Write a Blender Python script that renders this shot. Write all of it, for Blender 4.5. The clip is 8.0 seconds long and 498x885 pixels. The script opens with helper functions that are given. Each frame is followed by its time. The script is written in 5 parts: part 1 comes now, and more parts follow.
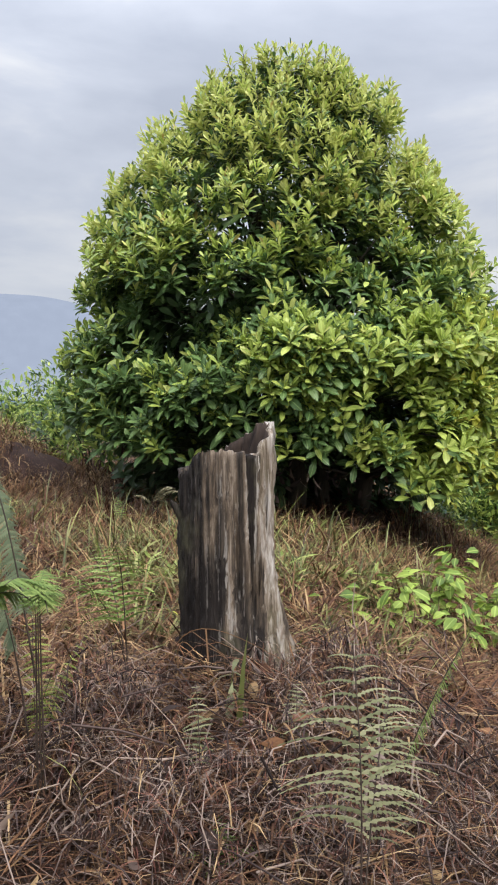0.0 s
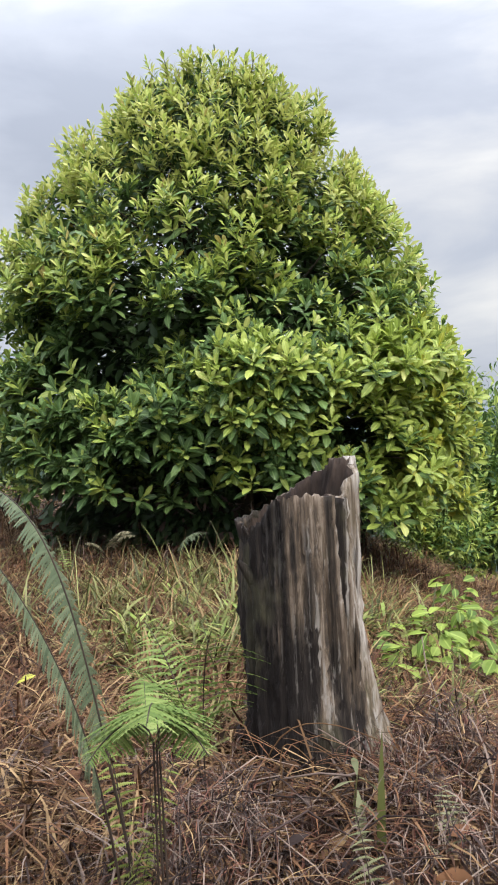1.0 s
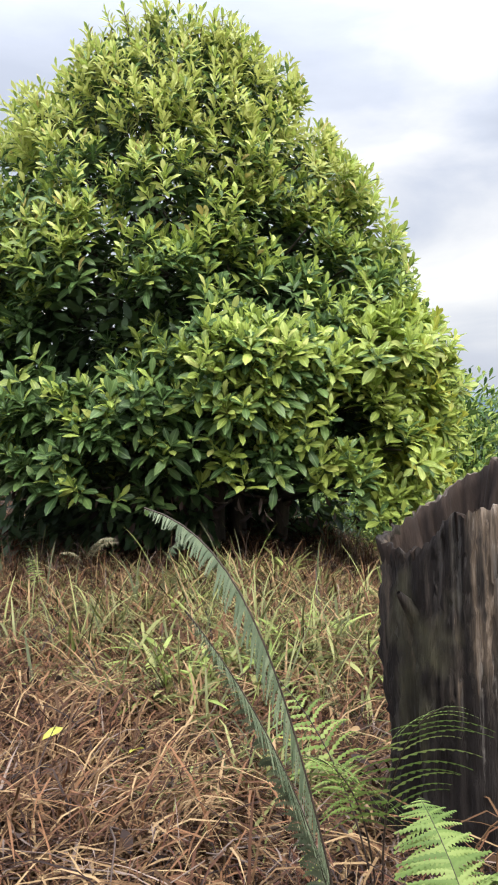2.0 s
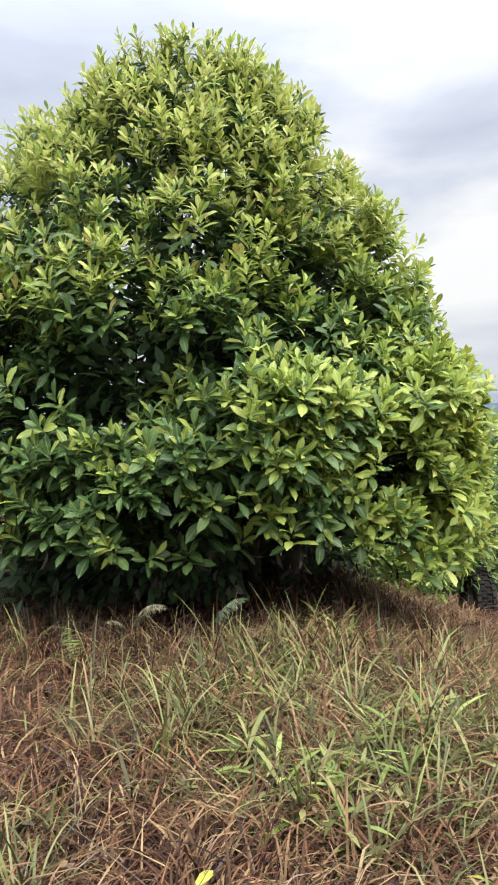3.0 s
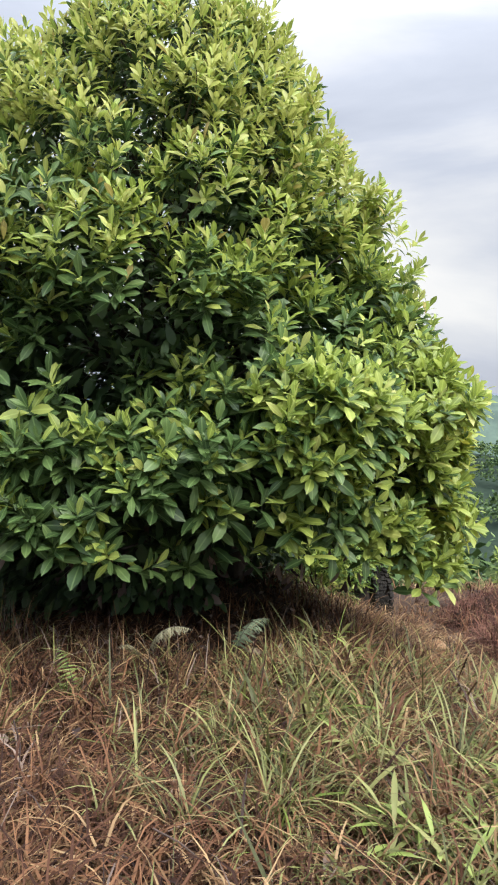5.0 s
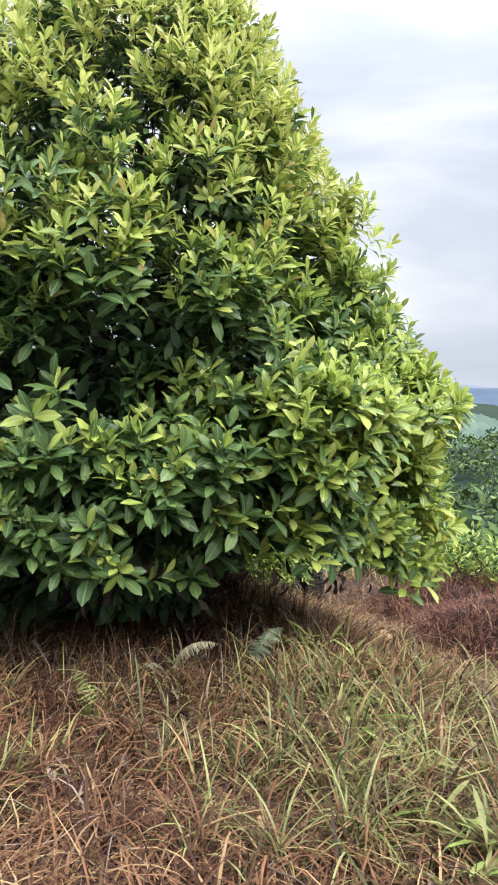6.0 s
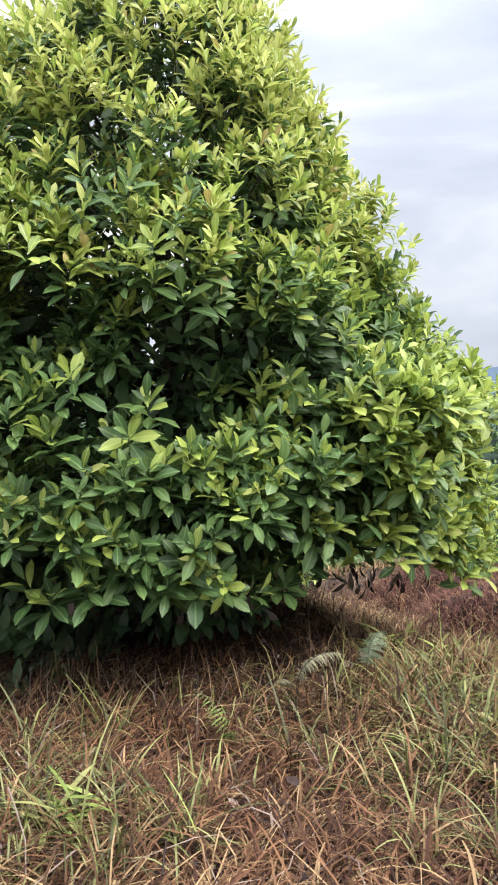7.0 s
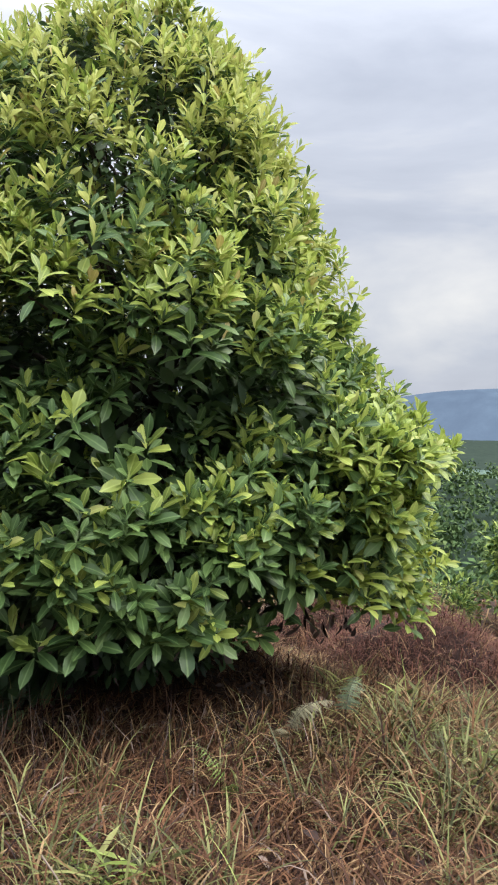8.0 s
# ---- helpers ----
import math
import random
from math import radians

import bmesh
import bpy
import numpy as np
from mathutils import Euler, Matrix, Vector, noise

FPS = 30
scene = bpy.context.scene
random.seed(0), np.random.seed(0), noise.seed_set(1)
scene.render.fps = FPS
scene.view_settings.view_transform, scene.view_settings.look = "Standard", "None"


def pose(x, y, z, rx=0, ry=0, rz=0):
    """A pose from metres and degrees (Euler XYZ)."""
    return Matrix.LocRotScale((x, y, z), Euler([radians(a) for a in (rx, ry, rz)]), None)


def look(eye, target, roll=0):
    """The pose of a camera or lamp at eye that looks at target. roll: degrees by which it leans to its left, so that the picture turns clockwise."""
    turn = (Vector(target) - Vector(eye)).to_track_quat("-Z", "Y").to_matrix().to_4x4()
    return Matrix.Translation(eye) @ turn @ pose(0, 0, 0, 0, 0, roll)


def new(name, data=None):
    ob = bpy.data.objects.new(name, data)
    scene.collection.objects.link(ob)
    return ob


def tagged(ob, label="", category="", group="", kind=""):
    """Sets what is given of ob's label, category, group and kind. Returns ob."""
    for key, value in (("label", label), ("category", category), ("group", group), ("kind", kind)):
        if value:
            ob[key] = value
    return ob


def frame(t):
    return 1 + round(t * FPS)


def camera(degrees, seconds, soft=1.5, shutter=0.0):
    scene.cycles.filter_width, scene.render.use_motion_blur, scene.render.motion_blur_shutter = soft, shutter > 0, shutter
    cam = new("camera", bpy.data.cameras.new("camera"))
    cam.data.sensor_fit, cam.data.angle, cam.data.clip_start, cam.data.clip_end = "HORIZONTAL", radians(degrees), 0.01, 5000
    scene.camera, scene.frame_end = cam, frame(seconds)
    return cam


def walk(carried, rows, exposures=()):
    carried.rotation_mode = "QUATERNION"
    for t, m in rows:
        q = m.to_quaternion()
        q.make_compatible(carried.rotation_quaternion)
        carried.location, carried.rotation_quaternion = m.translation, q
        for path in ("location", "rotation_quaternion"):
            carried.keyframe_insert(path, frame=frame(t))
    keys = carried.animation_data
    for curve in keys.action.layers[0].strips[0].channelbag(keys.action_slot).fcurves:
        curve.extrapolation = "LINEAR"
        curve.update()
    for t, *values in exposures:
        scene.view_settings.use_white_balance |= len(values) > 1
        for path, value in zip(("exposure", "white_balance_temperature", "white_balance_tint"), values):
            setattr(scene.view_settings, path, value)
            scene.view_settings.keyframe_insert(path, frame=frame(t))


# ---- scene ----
cam = camera(34.3, 8.0, 2.0)
# seconds, place, turn to the left, tilt upwards and lean
ROWS = [
    (0, 0.0000, 0.0000, 1.5000, 0.00, -4.50, 0.00),
    (0.2, -0.0731, 0.1086, 1.4858, -2.49, -4.31, -0.39),
    (0.3, -0.1164, 0.1537, 1.4713, -3.64, -4.17, -0.72),
    (0.5, -0.2154, 0.2793, 1.4702, -5.40, -3.59, -1.79),
    (0.6, -0.2740, 0.3402, 1.4898, -6.08, -3.06, -2.12),
    (0.7, -0.3419, 0.4056, 1.4917, -6.69, -2.48, -2.41),
    (0.8, -0.4013, 0.4465, 1.5193, -7.22, -2.60, -2.66),
    (0.9, -0.4955, 0.5126, 1.5019, -8.12, -2.55, -2.66),
    (1, -0.5640, 0.5672, 1.5186, -8.85, -2.87, -2.56),
    (1.2, -0.6973, 0.7059, 1.5232, -11.02, -2.50, -1.91),
    (2.3, -1.2019, 1.4392, 1.5476, -16.59, -5.59, -3.41),
    (2.4, -1.2831, 1.5170, 1.5979, -16.75, -6.14, -3.53),
    (2.5, -1.3386, 1.5494, 1.6098, -16.81, -5.70, -3.42),
    (2.6, -1.3909, 1.5857, 1.6574, -17.13, -5.28, -3.29),
    (2.7, -1.4143, 1.6059, 1.6843, -17.51, -4.45, -3.01),
    (2.8, -1.4710, 1.6377, 1.7305, -18.51, -3.91, -3.28),
    (3, -1.5534, 1.6993, 1.7936, -20.50, -3.35, -3.20),
    (3.2, -1.6186, 1.7885, 1.8040, -22.28, -2.98, -3.63),
    (3.3, -1.6379, 1.8387, 1.8133, -22.76, -2.65, -4.14),
    (3.5, -1.6806, 1.9643, 1.8504, -24.36, -2.01, -4.76),
    (3.7, -1.7810, 2.0474, 1.8513, -26.06, -2.63, -4.32),
    (3.8, -1.8370, 2.0964, 1.8270, -26.92, -2.90, -4.17),
    (4, -1.9566, 2.1682, 1.8488, -28.28, -3.95, -3.32),
    (4.2, -2.0588, 2.2556, 1.8837, -29.47, -3.42, -1.86),
    (4.3, -2.0955, 2.2879, 1.9039, -30.00, -3.49, -1.20),
    (4.5, -2.1786, 2.3739, 1.9156, -31.26, -4.07, -0.18),
    (4.7, -2.2239, 2.4903, 1.8851, -32.05, -4.61, 0.63),
    (5.8, -2.7538, 3.0961, 1.9735, -40.66, -6.30, 3.47),
    (6, -2.8194, 3.1680, 1.9873, -42.55, -6.08, 2.73),
    (6.2, -2.9108, 3.3013, 1.9976, -43.89, -6.69, 2.18),
    (6.3, -2.9414, 3.3971, 1.9916, -44.06, -6.33, 1.82),
    (6.5, -3.0576, 3.5398, 2.0315, -44.16, -5.43, 0.94),
    (6.7, -3.1991, 3.6427, 2.0180, -45.41, -5.16, 0.37),
    (6.8, -3.2700, 3.6936, 2.0204, -46.03, -5.63, 0.00),
    (7, -3.4086, 3.8209, 2.0082, -48.83, -5.85, -0.60),
    (7.2, -3.5176, 3.8907, 2.0299, -51.48, -5.00, -0.81),
    (7.3, -3.5624, 3.9574, 2.0140, -53.72, -4.54, -0.76),
    (7.5, -3.6384, 4.0641, 2.0095, -56.67, -4.67, -0.44),
    (7.7, -3.6999, 4.1770, 2.0306, -58.10, -3.96, 0.54),
    (7.8, -3.7400, 4.2478, 2.0613, -58.78, -3.66, 1.37),
    (8, -3.8118, 4.3731, 2.0815, -59.43, -3.68, 2.90),
]
walk(cam, [(t, pose(x, y, z, 90 + pitch, 0, yaw) @ pose(0, 0, 0, 0, 0, roll)) for t, x, y, z, yaw, pitch, roll in ROWS],
     exposures=((0.0, 0.04), (0.5, 0.11), (1.2, 0.10), (2.4, 0.40), (2.9, 0.32), (3.4, -0.08), (4.0, 0.04), (4.7, 0.12), (5.9, 0.44), (7.0, 0.48), (7.5, 0.42), (8.0, 0.10)))

# ---- light: an overcast day, the sun behind thin cloud to the south-east ----
SUN_EL, SUN_HEAD = 52.0, 150.0
world = bpy.data.worlds.new("overcast_sky")
scene.world = world
world.use_nodes = True
wt = world.node_tree
wt.nodes.clear()


def node(tree, kind, **kw):
    n = tree.nodes.new(kind)
    for k, v in kw.items():
        if k in n.inputs:
            n.inputs[k].default_value = v
    return n


def unit_dir(heading, rise):
    a, b = radians(heading), radians(rise)
    return (math.sin(a) * math.cos(b), math.cos(a) * math.cos(b), math.sin(b))


w_out = wt.nodes.new("ShaderNodeOutputWorld")
w_bg = node(wt, "ShaderNodeBackground", Strength=0.1)
w_sky = wt.nodes.new("ShaderNodeTexSky")
w_sky.sky_type = "NISHITA"
w_sky.sun_disc = False
w_sky.sun_elevation, w_sky.sun_rotation = radians(SUN_EL), radians(SUN_HEAD)
w_tc = wt.nodes.new("ShaderNodeTexCoord")
w_map = wt.nodes.new("ShaderNodeMapping")
w_map.inputs["Scale"].default_value = (1.0, 1.0, 3.4)
w_map.inputs["Rotation"].default_value = (0.10, -0.06, 0.9)
w_n1 = node(wt, "ShaderNodeTexNoise", Scale=1.9, Detail=7.0, Roughness=0.52, Distortion=0.35)
w_ramp = wt.nodes.new("ShaderNodeValToRGB")
cr = w_ramp.color_ramp
cr.elements[0].position, cr.elements[0].color = 0.35, (0.50, 0.545, 0.65, 1)
cr.elements[1].position, cr.elements[1].color = 0.70, (1.0, 1.0, 1.0, 1)
e = cr.elements.new(0.50)
e.color = (0.64, 0.685, 0.79, 1)
w_gain = wt.nodes.new("ShaderNodeVectorMath")
w_gain.operation = "SCALE"
# an overcast sky is some three times brighter overhead than at the horizon
w_sep = wt.nodes.new("ShaderNodeSeparateXYZ")
w_sq = wt.nodes.new("ShaderNodeMath")
w_sq.operation = "MULTIPLY"
w_lift = wt.nodes.new("ShaderNodeMath")
w_lift.operation = "MULTIPLY_ADD"
w_lift.inputs[1].default_value, w_lift.inputs[2].default_value = 60.0, 8.5
wt.links.new(w_tc.outputs["Generated"], w_sep.inputs[0])
wt.links.new(w_sep.outputs["Z"], w_sq.inputs[0])
wt.links.new(w_sep.outputs["Z"], w_sq.inputs[1])
w_cube = wt.nodes.new("ShaderNodeMath")
w_cube.operation = "MULTIPLY"
wt.links.new(w_sq.outputs[0], w_cube.inputs[0])
wt.links.new(w_sep.outputs["Z"], w_cube.inputs[1])
wt.links.new(w_cube.outputs[0], w_lift.inputs[0])
wt.links.new(w_lift.outputs[0], w_gain.inputs["Scale"])
w_mix = wt.nodes.new("ShaderNodeMix")
w_mix.data_type = "RGBA"
w_mix.inputs["Factor"].default_value = 0.93
wt.links.new(w_tc.outputs["Generated"], w_map.inputs["Vector"])
wt.links.new(w_map.outputs["Vector"], w_n1.inputs["Vector"])
w_dot = wt.nodes.new("ShaderNodeVectorMath")
w_dot.operation = "DOT_PRODUCT"
w_dot.inputs[1].default_value = unit_dir(38, 17)
w_thin = node(wt, "ShaderNodeMapRange")
w_thin.interpolation_type = "SMOOTHSTEP"
w_thin.inputs["From Min"].default_value, w_thin.inputs["From Max"].default_value = 0.925, 1.0
w_thin.inputs["To Max"].default_value = 0.05
w_sum = wt.nodes.new("ShaderNodeMath")
wt.links.new(w_tc.outputs["Generated"], w_dot.inputs[0])
wt.links.new(w_dot.outputs["Value"], w_thin.inputs["Value"])
wt.links.new(w_thin.outputs["Result"], w_sum.inputs[0])
wt.links.new(w_n1.outputs["Fac"], w_sum.inputs[1])
wt.links.new(w_sum.outputs[0], w_ramp.inputs["Fac"])
wt.links.new(w_ramp.outputs["Color"], w_gain.inputs[0])
wt.links.new(w_sky.outputs["Color"], w_mix.inputs["A"])
wt.links.new(w_gain.outputs["Vector"], w_mix.inputs["B"])
wt.links.new(w_mix.outputs["Result"], w_bg.inputs["Color"])
wt.links.new(w_bg.outputs["Background"], w_out.inputs["Surface"])

sun_data = bpy.data.lights.new("sun", "SUN")
sun_data.energy, sun_data.angle, sun_data.color = 4.3, radians(44), (1.0, 0.95, 0.86)
sun = new("sun", sun_data)
_h, _e = radians(SUN_HEAD), radians(SUN_EL)
sun.matrix_world = look(Vector((math.sin(_h) * math.cos(_e), math.cos(_h) * math.cos(_e), math.sin(_e))) * 60, (0, 0, 0))


# ---- materials ----
def material(name, dark, mid, light, scale=6.0, fine=60.0, rough=0.8, bump=0.3, stretch=(1, 1, 1), spec=0.3,
             translucent=0.0, per_piece=0.0, space="Object", midrib=0.0):
    """A procedural surface with a coarse and a fine variation; per_piece shifts the tone of each leaf, blade or stone."""
    m = bpy.data.materials.new(name)
    m.use_nodes = True
    t = m.node_tree
    t.nodes.clear()
    out = t.nodes.new("ShaderNodeOutputMaterial")
    p = node(t, "ShaderNodeBsdfPrincipled", Roughness=rough)
    p.inputs["Specular IOR Level"].default_value = spec
    tc = t.nodes.new("ShaderNodeTexCoord")
    mp = t.nodes.new("ShaderNodeMapping")
    mp.inputs["Scale"].default_value = stretch
    t.links.new(tc.outputs[space], mp.inputs["Vector"])
    n1 = node(t, "ShaderNodeTexNoise", Scale=scale, Detail=4.0, Roughness=0.6)
    n2 = node(t, "ShaderNodeTexNoise", Scale=fine, Detail=3.0, Roughness=0.6)
    for n in (n1, n2):
        t.links.new(mp.outputs["Vector"], n.inputs["Vector"])
    add = t.nodes.new("ShaderNodeMath")
    add.operation = "MULTIPLY_ADD"
    add.inputs[1].default_value = 0.45
    t.links.new(n2.outputs["Fac"], add.inputs[0])
    t.links.new(n1.outputs["Fac"], add.inputs[2])
    sub = t.nodes.new("ShaderNodeMath")
    sub.operation = "SUBTRACT"
    sub.inputs[1].default_value = 0.225
    t.links.new(add.outputs[0], sub.inputs[0])
    fac = sub.outputs[0]
    if per_piece:
        geo = t.nodes.new("ShaderNodeNewGeometry")
        info = t.nodes.new("ShaderNodeObjectInfo")
        s = t.nodes.new("ShaderNodeMath")
        s.operation = "ADD"
        t.links.new(geo.outputs["Random Per Island"], s.inputs[0])
        t.links.new(info.outputs["Random"], s.inputs[1])
        fr = t.nodes.new("ShaderNodeMath")
        fr.operation = "FRACT"
        t.links.new(s.outputs[0], fr.inputs[0])
        mixv = t.nodes.new("ShaderNodeMix")
        mixv.inputs["Factor"].default_value = per_piece
        t.links.new(fac, mixv.inputs["A"])
        t.links.new(fr.outputs[0], mixv.inputs["B"])
        fac = mixv.outputs["Result"]
    ramp = t.nodes.new("ShaderNodeValToRGB")
    c = ramp.color_ramp
    c.elements[0].position, c.elements[0].color = 0.18, (*dark, 1)
    c.elements[1].position, c.elements[1].color = 0.82, (*light, 1)
    k = c.elements.new(0.5)
    k.color = (*mid, 1)
    t.links.new(fac, ramp.inputs["Fac"])
    colour = ramp.outputs["Color"]
    if midrib:
        uv = t.nodes.new("ShaderNodeSeparateXYZ")
        t.links.new(tc.outputs["UV"], uv.inputs[0])
        d1 = t.nodes.new("ShaderNodeMath")
        d1.operation = "SUBTRACT"
        d1.inputs[1].default_value = 0.5
        t.links.new(uv.outputs["X"], d1.inputs[0])
        d2 = t.nodes.new("ShaderNodeMath")
        d2.operation = "ABSOLUTE"
        t.links.new(d1.outputs[0], d2.inputs[0])
        d3 = node(t, "ShaderNodeMapRange")
        d3.inputs["From Min"].default_value, d3.inputs["From Max"].default_value = 0.02, 0.09
        d3.inputs["To Min"].default_value, d3.inputs["To Max"].default_value = midrib, 0.0
        t.links.new(d2.outputs[0], d3.inputs["Value"])
        mr = t.nodes.new("ShaderNodeMix")
        mr.data_type = "RGBA"
        mr.inputs["B"].default_value = (*[min(1, v * 1.5 + 0.03) for v in light], 1)
        t.links.new(d3.outputs["Result"], mr.inputs["Factor"])
        t.links.new(colour, mr.inputs["A"])
        colour = mr.outputs["Result"]
    t.links.new(colour, p.inputs["Base Color"])
    if bump:
        b = node(t, "ShaderNodeBump", Strength=bump, Distance=0.02)
        t.links.new(add.outputs[0], b.inputs["Height"])
        t.links.new(b.outputs["Normal"], p.inputs["Normal"])
    shader = p.outputs["BSDF"]
    if translucent:
        tr = t.nodes.new("ShaderNodeBsdfTranslucent")
        t.links.new(colour, tr.inputs["Color"])
        mx = t.nodes.new("ShaderNodeMixShader")
        mx.inputs["Fac"].default_value = translucent
        t.links.new(shader, mx.inputs[1])
        t.links.new(tr.outputs["BSDF"], mx.inputs[2])
        shader = mx.outputs["Shader"]
    t.links.new(shader, out.inputs["Surface"])
    return m


MATURE = material("mature_leaf", (0.035, 0.070, 0.023), (0.075, 0.135, 0.041), (0.150, 0.230, 0.072), 4, 30, 0.40, 0.05, spec=0.27, translucent=0.27, per_piece=0.55, midrib=0.4)
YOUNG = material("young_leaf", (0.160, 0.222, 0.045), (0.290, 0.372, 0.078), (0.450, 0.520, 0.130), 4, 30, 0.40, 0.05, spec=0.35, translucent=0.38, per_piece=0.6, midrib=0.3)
GOLD = material("yellow_leaf", (0.24, 0.27, 0.03), (0.38, 0.39, 0.06), (0.52, 0.49, 0.10), 4, 30, 0.45, 0.05, translucent=0.32, per_piece=0.6, midrib=0.3)
RUSTY = material("rusty_new_leaf", (0.27, 0.22, 0.06), (0.40, 0.33, 0.10), (0.52, 0.44, 0.18), 4, 30, 0.45, 0.05, translucent=0.3, per_piece=0.6, midrib=0.2)
# new growth, with the brightness and haze of the crown's top in its colour
PALE_TOP = material("bright_top_leaf", (0.28, 0.315, 0.078), (0.415, 0.450, 0.125), (0.560, 0.580, 0.195), 4, 30, 0.45, 0.05, spec=0.35, translucent=0.42, per_piece=0.6, midrib=0.2)
# a darker copy of the mature leaf, with inner shade in its colour
SHADED_LEAF = material("shaded_inner_leaf", (0.030, 0.058, 0.026), (0.056, 0.100, 0.038), (0.092, 0.148, 0.055), 4, 30, 0.45, 0.05, spec=0.35, translucent=0.2, per_piece=0.55)
BARK = material("tree_bark", (0.025, 0.020, 0.016), (0.055, 0.044, 0.035), (0.11, 0.09, 0.07), 10, 60, 0.95, 0.6, (1, 1, 0.25))
SOIL = material("litter_soil", (0.013, 0.007, 0.005), (0.033, 0.0185, 0.012), (0.080, 0.046, 0.028), 2.2, 34, 0.95, 0.9)
DRY_STRAW = material("dry_straw", (0.064, 0.034, 0.017), (0.148, 0.083, 0.039), (0.335, 0.228, 0.120), 2.0, 40, 0.75, 0.1, spec=0.2, translucent=0.14, per_piece=0.85)
DRY_RED = material("dry_red_grass", (0.026, 0.0110, 0.007), (0.078, 0.034, 0.019), (0.19, 0.095, 0.048), 2.0, 40, 0.8, 0.1, spec=0.2, translucent=0.1, per_piece=0.8)
# darker straw: shade under the crown and between tufts put into the colour
DARK_STRAW = material("dark_straw", (0.018, 0.008, 0.005), (0.055, 0.026, 0.015), (0.15, 0.080, 0.043), 2.0, 40, 0.9, 0.1, spec=0.15, per_piece=0.8)
DEAD_GREY = material("dead_litter", (0.018, 0.012, 0.011), (0.054, 0.037, 0.033), (0.225, 0.170, 0.140), 2.0, 40, 0.85, 0.1, spec=0.15, per_piece=0.85)
GREEN_GRASS = material("green_grass", (0.054, 0.062, 0.018), (0.125, 0.138, 0.040), (0.28, 0.285, 0.105), 2.0, 40, 0.5, 0.1, spec=0.3, translucent=0.28, per_piece=0.85)
PALE_GRASS = material("pale_grass", (0.056, 0.060, 0.021), (0.122, 0.126, 0.046), (0.255, 0.255, 0.105), 2.0, 40, 0.5, 0.1, spec=0.35, translucent=0.25, per_piece=0.8)
LIME_GRASS = material("lime_grass", (0.12, 0.165, 0.034), (0.20, 0.265, 0.060), (0.33, 0.40, 0.12), 2.0, 40, 0.5, 0.1, spec=0.3, translucent=0.3, per_piece=0.7)
FERN_GREEN = material("fern_green", (0.065, 0.110, 0.024), (0.130, 0.195, 0.045), (0.24, 0.30, 0.09), 6, 60, 0.6, 0.05, translucent=0.3, per_piece=0.5)
FERN_YELLOW = material("fern_yellow_green", (0.11, 0.15, 0.030), (0.20, 0.25, 0.055), (0.32, 0.37, 0.11), 6, 60, 0.65, 0.05, translucent=0.3, per_piece=0.5)
FERN_PALE = material("fern_pale", (0.090, 0.100, 0.050), (0.165, 0.175, 0.090), (0.29, 0.29, 0.17), 6, 60, 0.65, 0.05, translucent=0.25, per_piece=0.5)
FERN_BLUE = material("fern_blue_green", (0.062, 0.088, 0.048), (0.108, 0.140, 0.080), (0.19, 0.225, 0.135), 6, 60, 0.6, 0.05, translucent=0.25, per_piece=0.5)
FERN_DRY = material("fern_dry", (0.10, 0.090, 0.050), (0.18, 0.165, 0.100), (0.28, 0.26, 0.16), 6, 60, 0.75, 0.05, translucent=0.2, per_piece=0.5)
FERN_STEM = material("fern_stem", (0.016, 0.011, 0.009), (0.035, 0.024, 0.018), (0.075, 0.05, 0.035), 10, 60, 0.6, 0.1)
WEED_LEAF = material("weed_leaf", (0.075, 0.130, 0.022), (0.165, 0.245, 0.040), (0.31, 0.390, 0.080), 6, 50, 0.5, 0.05, translucent=0.35, per_piece=0.6, midrib=0.4)
WEED_STEM = material("weed_stem", (0.05, 0.05, 0.02), (0.10, 0.10, 0.035), (0.17, 0.17, 0.06), 10, 60, 0.7, 0.1)
BUSH_LEAF = material("bush_leaf", (0.030, 0.070, 0.020), (0.075, 0.145, 0.034), (0.17, 0.26, 0.06), 5, 40, 0.5, 0.05, translucent=0.25, per_piece=0.7)
BRACKEN = material("dead_bracken", (0.034, 0.013, 0.011), (0.082, 0.033, 0.024), (0.19, 0.092, 0.064), 2.5, 50, 0.85, 0.1, spec=0.15, per_piece=0.75)
HEAP_CORE = material("packed_litter", (0.010, 0.005, 0.004), (0.022, 0.010, 0.008), (0.045, 0.022, 0.016), 6, 50, 0.95, 0.6)
ROCK = material("pale_rock", (0.16, 0.09, 0.05), (0.27, 0.165, 0.09), (0.38, 0.26, 0.16), 9, 70, 0.9, 0.5)
RUBBER = material("worn_rubber", (0.012, 0.011, 0.010), (0.024, 0.022, 0.020), (0.055, 0.048, 0.040), 12, 90, 0.85, 0.4)
FOREST = material("forest_leaf", (0.036, 0.068, 0.026), (0.074, 0.122, 0.044), (0.150, 0.205, 0.078), 0.12, 1.5, 0.8, 0.0, per_piece=0.6, spec=0.1)


